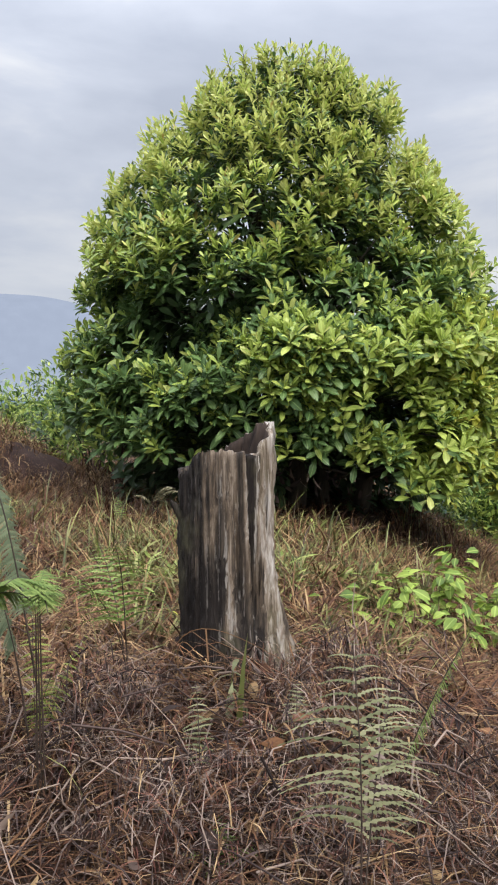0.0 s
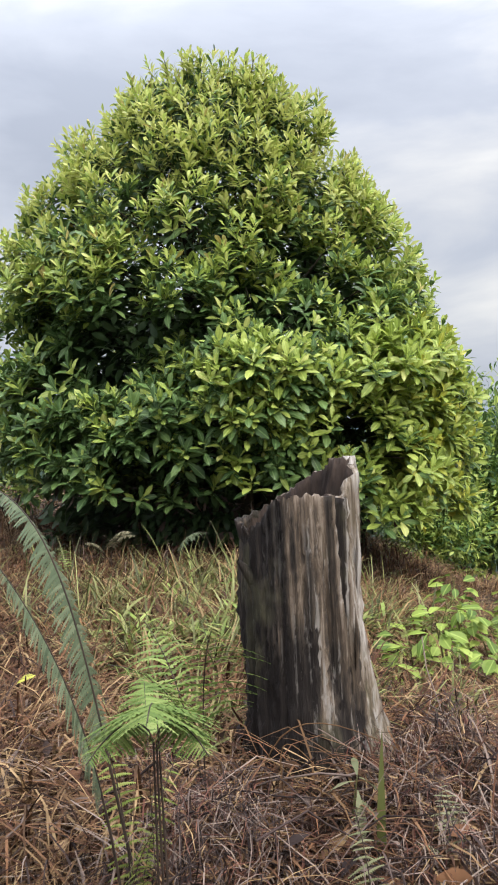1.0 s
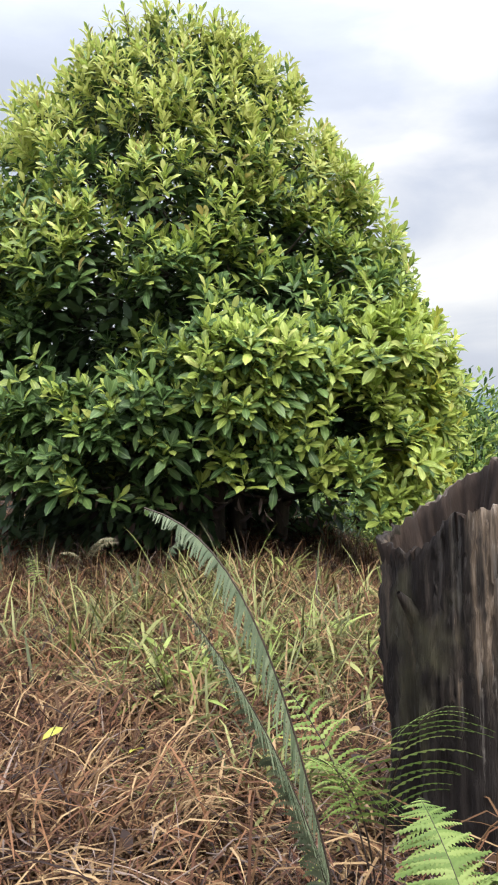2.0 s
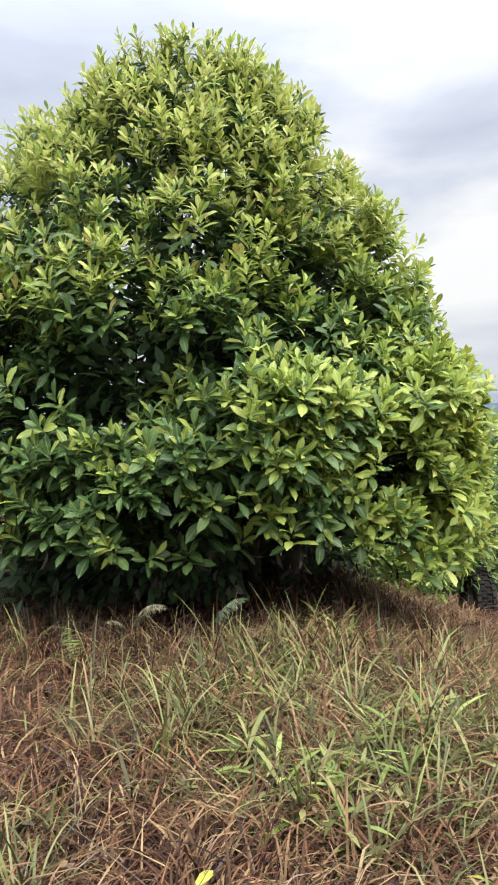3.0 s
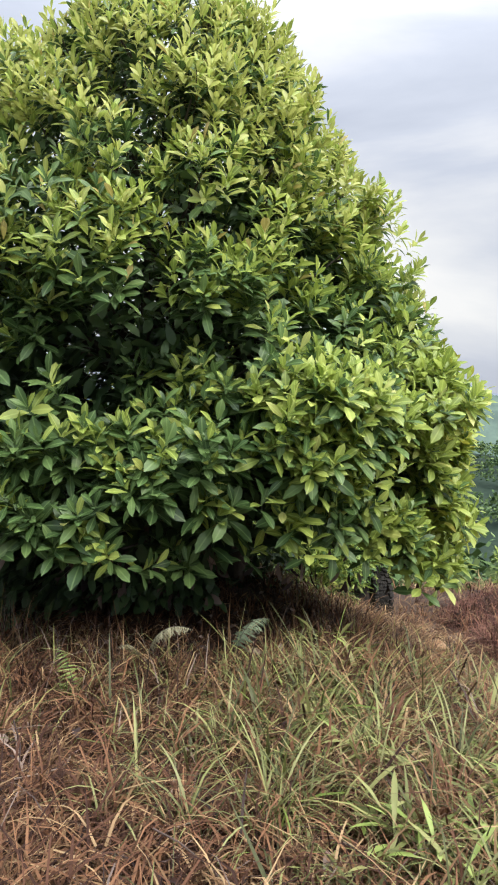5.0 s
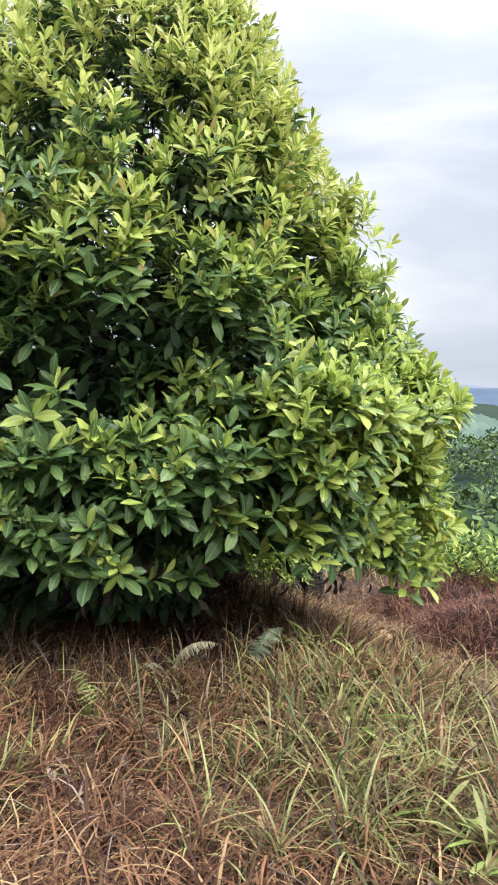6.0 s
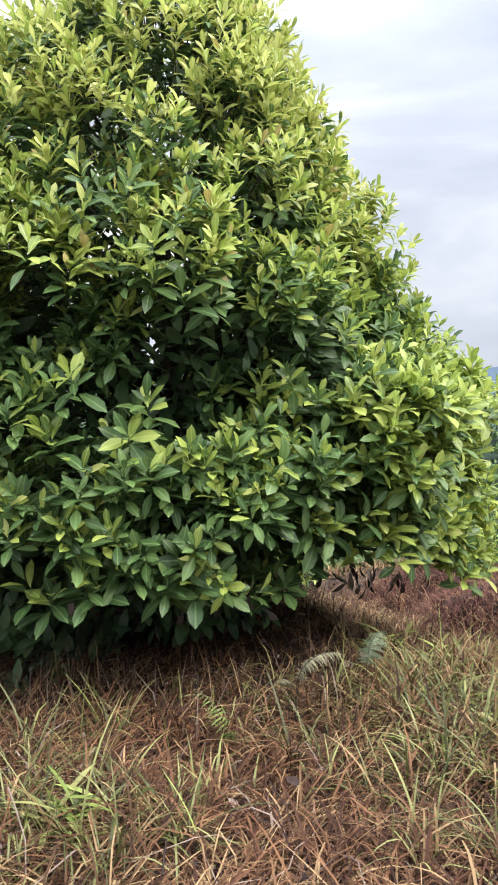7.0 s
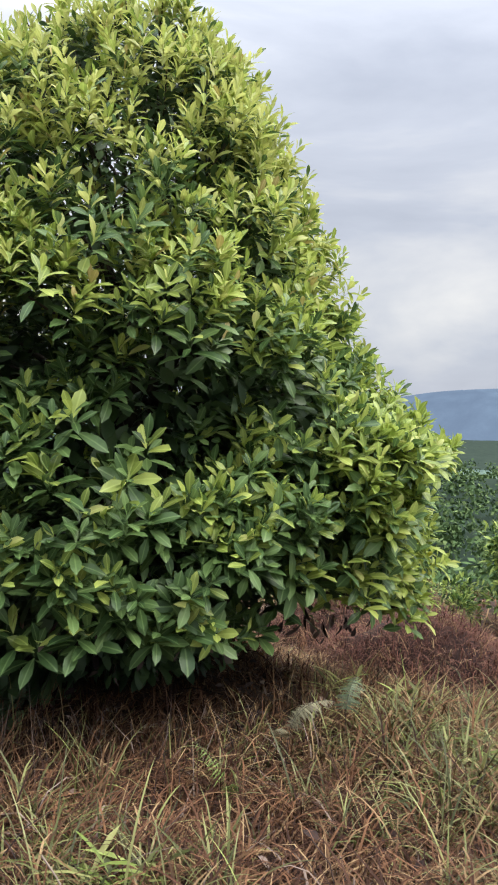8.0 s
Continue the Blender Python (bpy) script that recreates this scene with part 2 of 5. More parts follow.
def weathered_wood():
    """Grey, rain-washed wood: pale ridges, dark cracks and charred streaks along the grain."""
    m = bpy.data.materials.new("weathered_wood")
    m.use_nodes = True
    t = m.node_tree
    t.nodes.clear()
    out = t.nodes.new("ShaderNodeOutputMaterial")
    p = node(t, "ShaderNodeBsdfPrincipled", Roughness=0.85)
    p.inputs["Specular IOR Level"].default_value = 0.2
    tc = t.nodes.new("ShaderNodeTexCoord")
    facs = []
    for sc, stretch, det in ((36, (1, 1, 0.06), 5), (12, (1, 1, 0.14), 4), (110, (1, 1, 0.05), 3), (5, (1, 1, 0.7), 3)):
        mp = t.nodes.new("ShaderNodeMapping")
        mp.inputs["Scale"].default_value = stretch
        n = node(t, "ShaderNodeTexNoise", Scale=sc, Detail=det, Roughness=0.62, Distortion=0.3)
        t.links.new(tc.outputs["Object"], mp.inputs["Vector"])
        t.links.new(mp.outputs["Vector"], n.inputs["Vector"])
        facs.append(n.outputs["Fac"])

    def math_node(op, a, b):
        n = t.nodes.new("ShaderNodeMath")
        n.operation = op
        for i, v in enumerate((a, b)):
            if isinstance(v, (int, float)):
                n.inputs[i].default_value = v
            else:
                t.links.new(v, n.inputs[i])
        return n.outputs[0]

    s = math_node("ADD", math_node("MULTIPLY", facs[0], 0.45), math_node("MULTIPLY", facs[1], 0.55))
    s = math_node("ADD", s, math_node("MULTIPLY", math_node("SUBTRACT", facs[2], 0.5), 0.25))
    # bleached right, dark left: wear, with light from the right put into the colour
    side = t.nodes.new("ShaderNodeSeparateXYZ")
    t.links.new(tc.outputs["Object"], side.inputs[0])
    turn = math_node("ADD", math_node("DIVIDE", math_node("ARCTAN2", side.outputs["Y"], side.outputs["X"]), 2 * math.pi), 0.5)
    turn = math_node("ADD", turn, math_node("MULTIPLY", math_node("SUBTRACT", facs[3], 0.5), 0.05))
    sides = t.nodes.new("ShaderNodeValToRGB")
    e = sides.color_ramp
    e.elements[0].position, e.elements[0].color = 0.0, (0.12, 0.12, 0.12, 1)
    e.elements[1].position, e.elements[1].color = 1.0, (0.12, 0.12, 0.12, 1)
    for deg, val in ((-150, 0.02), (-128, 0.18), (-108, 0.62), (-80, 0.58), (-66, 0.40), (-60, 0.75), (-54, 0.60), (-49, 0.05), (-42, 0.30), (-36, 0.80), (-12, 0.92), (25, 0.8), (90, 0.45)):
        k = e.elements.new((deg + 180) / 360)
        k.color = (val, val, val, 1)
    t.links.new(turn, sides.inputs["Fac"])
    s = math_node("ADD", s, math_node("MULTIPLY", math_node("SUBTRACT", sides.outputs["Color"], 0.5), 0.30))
    # darker towards the foot: shade put into the colour, along with rot
    foot = node(t, "ShaderNodeMapRange")
    foot.inputs["From Min"].default_value, foot.inputs["From Max"].default_value = 0.26, 0.50
    foot.inputs["To Min"].default_value, foot.inputs["To Max"].default_value = -0.11, 0.0
    t.links.new(math_node("ADD", side.outputs["Z"], math_node("MULTIPLY", math_node("SUBTRACT", facs[1], 0.5), 0.5)), foot.inputs["Value"])
    s = math_node("ADD", s, foot.outputs["Result"])
    ramp = t.nodes.new("ShaderNodeValToRGB")
    c = ramp.color_ramp
    c.elements[0].position, c.elements[0].color = 0.40, (0.014, 0.011, 0.010, 1)
    c.elements[1].position, c.elements[1].color = 0.72, (0.40, 0.37, 0.34, 1)
    for pos, col in ((0.48, (0.040, 0.032, 0.026, 1)), (0.535, (0.085, 0.063, 0.046, 1)), (0.60, (0.180, 0.143, 0.112, 1))):
        k = c.elements.new(pos)
        k.color = col
    t.links.new(s, ramp.inputs["Fac"])
    # bleached streaks
    streaks = None
    for sc, zs, lo, hi in ((20, 0.08, 0.58, 0.66), (48, 0.05, 0.58, 0.68)):
        mp = t.nodes.new("ShaderNodeMapping")
        mp.inputs["Scale"].default_value = (1, 1, zs)
        mp.inputs["Location"].default_value = (3.3, sc * 0.1, 1.7)
        n = node(t, "ShaderNodeTexNoise", Scale=sc, Detail=6.0, Roughness=0.6)
        t.links.new(tc.outputs["Object"], mp.inputs["Vector"])
        t.links.new(mp.outputs["Vector"], n.inputs["Vector"])
        st = node(t, "ShaderNodeMapRange")
        st.inputs["From Min"].default_value, st.inputs["From Max"].default_value = lo, hi
        t.links.new(n.outputs["Fac"], st.inputs["Value"])
        streaks = st.outputs["Result"] if streaks is None else math_node("MAXIMUM", streaks, st.outputs["Result"])
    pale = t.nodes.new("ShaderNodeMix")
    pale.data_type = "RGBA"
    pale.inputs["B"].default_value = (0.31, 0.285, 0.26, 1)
    # pale streaks fade to the left with the same painted side light
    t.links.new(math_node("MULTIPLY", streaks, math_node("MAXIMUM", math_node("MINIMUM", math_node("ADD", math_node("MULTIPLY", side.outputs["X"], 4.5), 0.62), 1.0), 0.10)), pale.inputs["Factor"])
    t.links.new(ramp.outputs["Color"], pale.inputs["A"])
    # lichen and moss stain
    mix = t.nodes.new("ShaderNodeMix")
    mix.data_type = "RGBA"
    mix.inputs["B"].default_value = (0.17, 0.16, 0.09, 1)
    mr = node(t, "ShaderNodeMapRange")
    mr.inputs["From Min"].default_value, mr.inputs["From Max"].default_value = 0.52, 0.7
    mr.inputs["To Max"].default_value = 0.30
    t.links.new(facs[3], mr.inputs["Value"])
    t.links.new(mr.outputs["Result"], mix.inputs["Factor"])
    t.links.new(pale.outputs["Result"], mix.inputs["A"])
    t.links.new(mix.outputs["Result"], p.inputs["Base Color"])
    b = node(t, "ShaderNodeBump", Strength=1.0, Distance=0.018)
    t.links.new(s, b.inputs["Height"])
    t.links.new(b.outputs["Normal"], p.inputs["Normal"])
    t.links.new(p.outputs["BSDF"], out.inputs["Surface"])
    return m


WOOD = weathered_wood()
# the hollow's inside: rot, with the shade in there put into the colour
HOLLOW_WOOD = material("dark_hollow_wood", (0.010, 0.007, 0.006), (0.026, 0.017, 0.013), (0.060, 0.042, 0.032), 14, 70, 0.95, 0.5, (1, 1, 0.2))


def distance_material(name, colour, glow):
    """Far hills through kilometres of air: a backdrop, its haze put in as glow."""
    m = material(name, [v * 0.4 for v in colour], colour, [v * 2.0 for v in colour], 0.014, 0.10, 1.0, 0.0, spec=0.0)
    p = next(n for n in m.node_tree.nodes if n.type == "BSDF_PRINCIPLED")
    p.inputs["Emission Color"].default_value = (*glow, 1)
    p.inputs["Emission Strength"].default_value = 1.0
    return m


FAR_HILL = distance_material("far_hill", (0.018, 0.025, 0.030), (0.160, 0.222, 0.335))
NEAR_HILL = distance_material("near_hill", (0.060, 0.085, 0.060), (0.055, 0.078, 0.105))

# ---- mesh helpers ----
rng = np.random.default_rng(7)


def mesh_np(name, verts, groups, mats, smooth=True, uv=None):
    """A mesh from arrays: groups of (faces, material slot), uv one pair a vertex."""
    me = bpy.data.meshes.new(name)
    verts = np.asarray(verts, dtype=np.float32).reshape(-1, 3)
    groups = [(np.asarray(f, dtype=np.int32), s) for f, s in groups if len(f)]
    loops = np.concatenate([f.ravel() for f, s in groups])
    totals = np.concatenate([np.full(len(f), f.shape[1], dtype=np.int32) for f, s in groups])
    starts = np.concatenate([[0], np.cumsum(totals)[:-1]]).astype(np.int32)
    slots = np.concatenate([np.full(len(f), s, dtype=np.int32) if np.isscalar(s) else np.asarray(s, dtype=np.int32) for f, s in groups])
    me.vertices.add(len(verts))
    me.vertices.foreach_set("co", verts.ravel())
    me.loops.add(len(loops))
    me.loops.foreach_set("vertex_index", loops)
    me.polygons.add(len(totals))
    me.polygons.foreach_set("loop_start", starts)
    me.polygons.foreach_set("material_index", slots)
    if uv is not None:
        layer = me.uv_layers.new(name="UVMap")
        layer.data.foreach_set("uv", np.asarray(uv, dtype=np.float32)[loops].ravel())
    for m in mats:
        me.materials.append(m)
    me.update(calc_edges=True)
    if smooth:
        me.polygons.foreach_set("use_smooth", np.ones(len(totals), dtype=bool))
    return me


def thing(name, label, category, at=(0, 0, 0), group="", kind=""):
    ob = new(name)
    ob.location = at
    ob.empty_display_size = 0.1
    return tagged(ob, label, category, group, kind)


def part(name, me, parent, label="", kind=""):
    ob = new(name, me)
    ob.parent = parent
    return tagged(ob, label, kind=kind)


def unit(v):
    v = np.asarray(v, dtype=float)
    return v / np.maximum(np.linalg.norm(v, axis=-1, keepdims=True), 1e-9)


def sstep(a, b, v):
    t = np.clip((np.asarray(v, dtype=float) - a) / (b - a), 0, 1)
    return t * t * (3 - 2 * t)


def waves(x, y, scale, seed):
    """Smooth uneven values about 0, from crossing waves."""
    r = np.random.default_rng(seed)
    s = 0
    for i in range(7):
        a, f, p = r.uniform(0, 6.283), scale * r.uniform(0.6, 1.9), r.uniform(0, 6.283)
        s = s + np.sin((x * math.cos(a) + y * math.sin(a)) * f + p)
    return s / 7 ** 0.5 / 1.4


LEAF_SHAPE = np.array([(0, 0, 0), (-0.25, 0.24, 0.10), (0, 0.24, 0), (0.27, 0.26, 0.05), (-0.47, 0.55, 0.08), (0, 0.56, 0), (0.48, 0.58, 0.14),
                       (-0.40, 0.80, 0.12), (0, 0.82, 0), (0.37, 0.82, 0.04), (0.02, 1, -0.03)])
LEAF_TRIS = np.array([(0, 2, 1), (0, 3, 2), (7, 8, 10), (8, 9, 10)])
LEAF_QUADS = np.array([(1, 2, 5, 4), (2, 3, 6, 5), (4, 5, 8, 7), (5, 6, 9, 8)])


def leaf_points(base, along, up, length, width, curl):
    """Leaves folded along the midrib and curled: n x 11 points."""
    along = unit(along)
    side = unit(np.cross(along, up))
    nrm = np.cross(side, along)
    s = LEAF_SHAPE[None]
    L, W, C = (np.asarray(v, dtype=float).reshape(-1, 1) * np.ones((len(base), 1)) for v in (length, width, curl))
    x, y = s[..., 0] * W, s[..., 1] * L
    z = s[..., 2] * W - C * L * s[..., 1] ** 2
    return base[:, None] + x[..., None] * side[:, None] + y[..., None] * along[:, None] + z[..., None] * nrm[:, None]


def leaf_mesh(name, pts, slots, mats):
    n = len(pts)
    off = (np.arange(n) * 11)[:, None, None]
    tri, quad = (LEAF_TRIS[None] + off).reshape(-1, 3), (LEAF_QUADS[None] + off).reshape(-1, 4)
    uv = np.tile(np.stack([LEAF_SHAPE[:, 0] * 1.1 + 0.5, LEAF_SHAPE[:, 1]], 1), (n, 1))
    return mesh_np(name, pts.reshape(-1, 3), [(tri, np.repeat(slots, 4)), (quad, np.repeat(slots, 4))], mats, uv=uv)


def blade_points(base, heading, length, width, lean0, lean1, joints=3):
    """Grass blades that bend from lean0 to lean1 (radians from upright): n x (2 * joints + 1) points."""
    n = len(base)
    h = np.stack([np.cos(heading), np.sin(heading), np.zeros(n)], 1)
    side = np.stack([-np.sin(heading), np.cos(heading), np.zeros(n)], 1)
    pts = np.zeros((n, 2 * joints + 1, 3))
    p = base.copy()
    for i in range(joints):
        w = (1.0 - 0.5 * (i / (joints - 1)) ** 1.7) * width / 2
        pts[:, 2 * i] = p - side * w[:, None]
        pts[:, 2 * i + 1] = p + side * w[:, None]
        a = lean0 + (lean1 - lean0) * (i / (joints - 1))
        p = p + (h * np.sin(a)[:, None] + np.array([0, 0, 1]) * np.cos(a)[:, None]) * (length / joints)[:, None]
    pts[:, -1] = p
    return pts


def blade_mesh(name, pts, slots, mats):
    m = pts.shape[1]
    joints = m // 2
    off = (np.arange(len(pts)) * m)[:, None, None]
    quads = (np.array([(2 * i, 2 * i + 1, 2 * i + 3, 2 * i + 2) for i in range(joints - 1)])[None] + off).reshape(-1, 4)
    tris = (np.array([(m - 3, m - 2, m - 1)])[None] + off).reshape(-1, 3)
    return mesh_np(name, pts.reshape(-1, 3), [(quads, np.repeat(slots, joints - 1)), (tris, slots)], mats)


def tube(path, radii, sides=6):
    """A tapered tube along a path: points and quads."""
    path = np.asarray(path, dtype=float)
    d = unit(np.gradient(path, axis=0))
    ref = np.where(np.abs(d[:, 2:3]) > 0.9, np.array([[1.0, 0, 0]]), np.array([[0, 0, 1.0]]))
    a = unit(np.cross(d, ref))
    b = np.cross(d, a)
    ang = np.arange(sides) * 2 * math.pi / sides
    r = np.asarray(radii, dtype=float)[:, None, None]
    v = path[:, None] + r * (np.cos(ang)[None, :, None] * a[:, None] + np.sin(ang)[None, :, None] * b[:, None])
    i, j = np.meshgrid(np.arange(len(path) - 1), np.arange(sides), indexing="ij")
    k = (j + 1) % sides
    f = np.stack([i * sides + j, i * sides + k, (i + 1) * sides + k, (i + 1) * sides + j], -1).reshape(-1, 4)
    return v.reshape(-1, 3), f


def joined(pieces):
    """Several (points, faces) as one."""
    vs, fs, n = [], [], 0
    for v, f in pieces:
        vs.append(v)
        fs.append(np.asarray(f) + n)
        n += len(v)
    return np.concatenate(vs), np.concatenate(fs)


# ---- ground: a ridge top that rises gently from the start and falls away to a wooded valley ----
def near_ground(x, y):
    x, y = np.asarray(x, dtype=float), np.asarray(y, dtype=float)
    z = 0.36 * sstep(0.0, 2.6, y) - 0.08 * sstep(4.5, 7.5, y)
    z = z + 0.20 * sstep(-0.6, -4.0, x)
    z = z - 1.06 * sstep(0.0, 3.7, x - 0.6 * sstep(6.8, 8.6, y)) - 0.15 * np.maximum(y - 8.0, 0) * sstep(1.0, 4.0, x)
    z = z + 0.10 * np.exp(-((x + 0.05) / 0.9) ** 2 - ((y - 2.45) / 0.6) ** 2)
    z = z - 0.06 * np.exp(-((x - 0.17) / 0.13) ** 2 - ((y - 2.66) / 0.16) ** 2)
    z = z + 0.030 * waves(x, y, 2.1, 3) + 0.014 * waves(x, y, 6.5, 4)
    return z


def height(x, y):
    x, y = np.asarray(x, dtype=float), np.asarray(y, dtype=float)
    dx, dy = x, y - 5.0
    rad = np.hypot(dx, dy)
    head = np.arctan2(dx, dy)
    # how steeply the ridge ends: towards the east and north it falls, behind the start it runs on
    fall = sstep(-2.6, -0.4, -np.abs(head - 0.9))
    cx, cy = dx * np.minimum(1, 8.5 / np.maximum(rad, 1e-6)), dy * np.minimum(1, 8.5 / np.maximum(rad, 1e-6))
    z = near_ground(cx, cy + 5.0)
    out = np.maximum(rad - 8.5, 0)
    far = np.interp(rad, [8.5, 14, 40, 110, 170, 270, 420, 900, 1500, 4500], [0, -2.6, -15, -42, -36, -17, -50, -95, -110, -120])
    hills = 6.5 * waves(x, y, 0.022, 11) * sstep(60, 220, rad) + 1.2 * waves(x, y, 0.11, 12) * sstep(25, 80, rad)
    level = -0.02 * np.minimum(out, 400)
    return z + fall * (far + hills) + (1 - fall) * level


def build_ground():
    na = 240
    rads = np.concatenate([np.linspace(0.15, 10, 64), np.geomspace(10.4, 4500, 80)])
    ang = np.arange(na) * 2 * math.pi / na
    R, A = np.meshgrid(rads, ang, indexing="ij")
    X, Y = R * np.sin(A), 5.0 + R * np.cos(A)
    v = np.stack([X, Y, height(X, Y)], -1).reshape(-1, 3)
    v = np.concatenate([v, [[0, 5.0, float(height(0.0, 5.0))]]])
    i, j = np.meshgrid(np.arange(len(rads) - 1), np.arange(na), indexing="ij")
    k = (j + 1) % na
    quads = np.stack([i * na + j, (i + 1) * na + j, (i + 1) * na + k, i * na + k], -1).reshape(-1, 4)
    cap = np.stack([np.arange(na), (np.arange(na) + 1) % na, np.full(na, len(v) - 1)], 1)
    slots = np.where(np.repeat(rads[:-1] > 13, na), 1, 0)
    ob = new("ground", mesh_np("ground", v, [(quads, slots), (cap, 0)], [SOIL, VALLEY]))
    return tagged(ob, "litter-strewn brown soil of a hilltop falling to a green valley", "ground", kind="structure")


VALLEY = material("valley_grass", (0.010, 0.019, 0.014), (0.019, 0.032, 0.022), (0.034, 0.050, 0.032), 0.05, 0.5, 0.95, 0.0, spec=0.1)
ground = build_ground()


def ridge(name, dist, base, top, rough, seed, mat, label, peak=0, where=43, wide=15, flat=2):
    """A line of far hills across the valley, with a rounded back."""
    n = 1500 if dist < 2000 else 260
    head = np.linspace(radians(-75), radians(150), n)
    crest = top + rough * (0.6 * waves(head * 10, head * 0, 1.0, seed) + 0.4 * waves(head * 34, head * 0, 1.0, seed + 1))
    if peak:
        crest = crest + peak * np.exp(-np.abs((np.degrees(head) - where) / wide) ** flat)
    if dist < 2000:
        crest = crest + 2.6 * np.random.default_rng(seed).random(n) + 2.2 * np.abs(waves(head * 160, head * 0, 1.0, seed + 4))
    rows = []
    for f, h in ((0.86, 0.0), (0.90, 0.35), (0.95, 0.78), (0.985, 0.95), (1.0, 1.0), (1.08, 0.7), (1.2, 0.0)):
        wob = 1 + 0.015 * waves(head * 25, head * 0 + f * 9, 1.0, seed + 2)
        rows.append(np.stack([np.sin(head) * dist * f * wob, np.cos(head) * dist * f * wob, base + (crest - base) * h], 1))
    v = np.concatenate(rows)
    i, j = np.meshgrid(np.arange(len(rows) - 1), np.arange(n - 1), indexing="ij")
    q = np.stack([i * n + j, i * n + j + 1, (i + 1) * n + j + 1, (i + 1) * n + j], -1).reshape(-1, 4)
    return tagged(new(name, mesh_np(name, v, [(q, 0)], [mat])), label, "hills", kind="structure")


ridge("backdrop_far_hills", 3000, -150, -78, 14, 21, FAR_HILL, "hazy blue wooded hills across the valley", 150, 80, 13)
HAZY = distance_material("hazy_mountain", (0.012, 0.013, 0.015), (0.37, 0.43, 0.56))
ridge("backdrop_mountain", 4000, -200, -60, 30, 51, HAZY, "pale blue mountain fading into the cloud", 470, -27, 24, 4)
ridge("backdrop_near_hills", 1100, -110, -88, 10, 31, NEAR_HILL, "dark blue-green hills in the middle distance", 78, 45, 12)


def build_forest():
    """Trees on the valley sides: crowns of ragged leaf clumps."""
    r = np.random.default_rng(5)
    rad = np.concatenate([np.sqrt(r.uniform(15 ** 2, 60 ** 2, 640)), 60 * 6.0 ** r.random(2600) ** 0.75])
    head = r.uniform(radians(28), radians(92), len(rad))
    sheets = []
    for R0, H in zip(rad, head):
        x, y = math.sin(H) * R0, 5 + math.cos(H) * R0
        if waves(x, y, 0.05, 41) < -0.75:
            continue
        z = float(height(x, y))
        size = r.uniform(1.4, 3.6) * min(1.0, 0.30 + R0 / 62)
        k, leaf = (210, 0.25) if R0 < 60 else (48, 0.54)
        d = unit(r.normal(size=(k, 3)))
        d[:, 2] = np.abs(d[:, 2]) * 1.25 - 0.28
        lump = 1 + 0.28 * np.sin(d[:, 0] * 5 + R0) * np.cos(d[:, 1] * 6 + H * 40)
        c = np.array([x, y, z + size * 0.85]) + d * (size * lump * r.uniform(0.72, 1.05, k))[:, None]
        a = unit(r.normal(size=(k, 3)))
        b = unit(np.cross(a, d + r.normal(size=(k, 3)) * 0.5))
        la, lb = (size * leaf * r.uniform(0.5, 1.1, (k, 1))), (size * leaf * r.uniform(0.25, 0.6, (k, 1)))
        sheets.append(np.stack([c - a * la * 0.5, c + b * lb * 0.5, c + a * la * 0.5, c - b * lb * 0.5], 1))
    p = np.concatenate(sheets)
    q = np.arange(len(p) * 4).reshape(-1, 4)
    ob = new("valley_forest", mesh_np("valley_forest", p, [(q, 0)], [FOREST], smooth=False))
    return tagged(ob, "dense green woodland covering the far valley slopes", "forest", kind="stuff")


build_forest()

# ---- the tree ----
TREE = np.array([0.30, 7.60])


def crown_centre(z):
    """The crown leans a little to the north-east towards its top."""
    lean = sstep(2.5, 4.5, z)
    return TREE[0] + 0.12 * lean, TREE[1] + 0.15 * lean


# the crown's half-width by height, from its west side round the south to its east side
CROWN_TURN = np.array([180, 205, 225, 240, 256, 272, 288, 310, 335, 360.0])
CROWN_WIDTH = {
    0.60: (1.65, 1.55, 1.45, 1.28, 1.30, 1.42, 1.60, 1.90, 2.05, 2.10),
    1.00: (1.86, 1.77, 1.65, 1.40, 1.41, 1.60, 1.60, 1.96, 2.07, 2.10),
    1.35: (2.05, 1.87, 1.66, 1.61, 1.72, 1.66, 1.63, 1.80, 2.07, 2.10),
    1.75: (1.91, 1.73, 1.48, 1.28, 1.56, 1.88, 1.74, 2.00, 2.08, 2.04),
    2.10: (1.74, 1.62, 1.56, 1.58, 1.23, 1.20, 1.24, 1.62, 1.78, 1.85),
    2.50: (1.84, 1.67, 1.62, 1.50, 1.32, 1.13, 0.96, 1.22, 1.66, 1.81),
    2.95: (1.74, 1.48, 1.38, 1.30, 1.15, 1.00, 0.93, 1.05, 1.54, 1.60),
    3.50: (1.45, 1.15, 1.06, 1.06, 0.96, 0.88, 0.92, 0.90, 1.00, 1.30),
    4.00: (1.02, 0.96, 0.82, 0.74, 0.67, 0.62, 0.64, 0.70, 0.80, 0.94),
    4.46: (0.56, 0.56, 0.50, 0.42, 0.34, 0.28, 0.28, 0.34, 0.44, 0.58),
}
CROWN_TIERS = np.array(list(CROWN_WIDTH))
CROWN_TABLE = np.array(list(CROWN_WIDTH.values()))


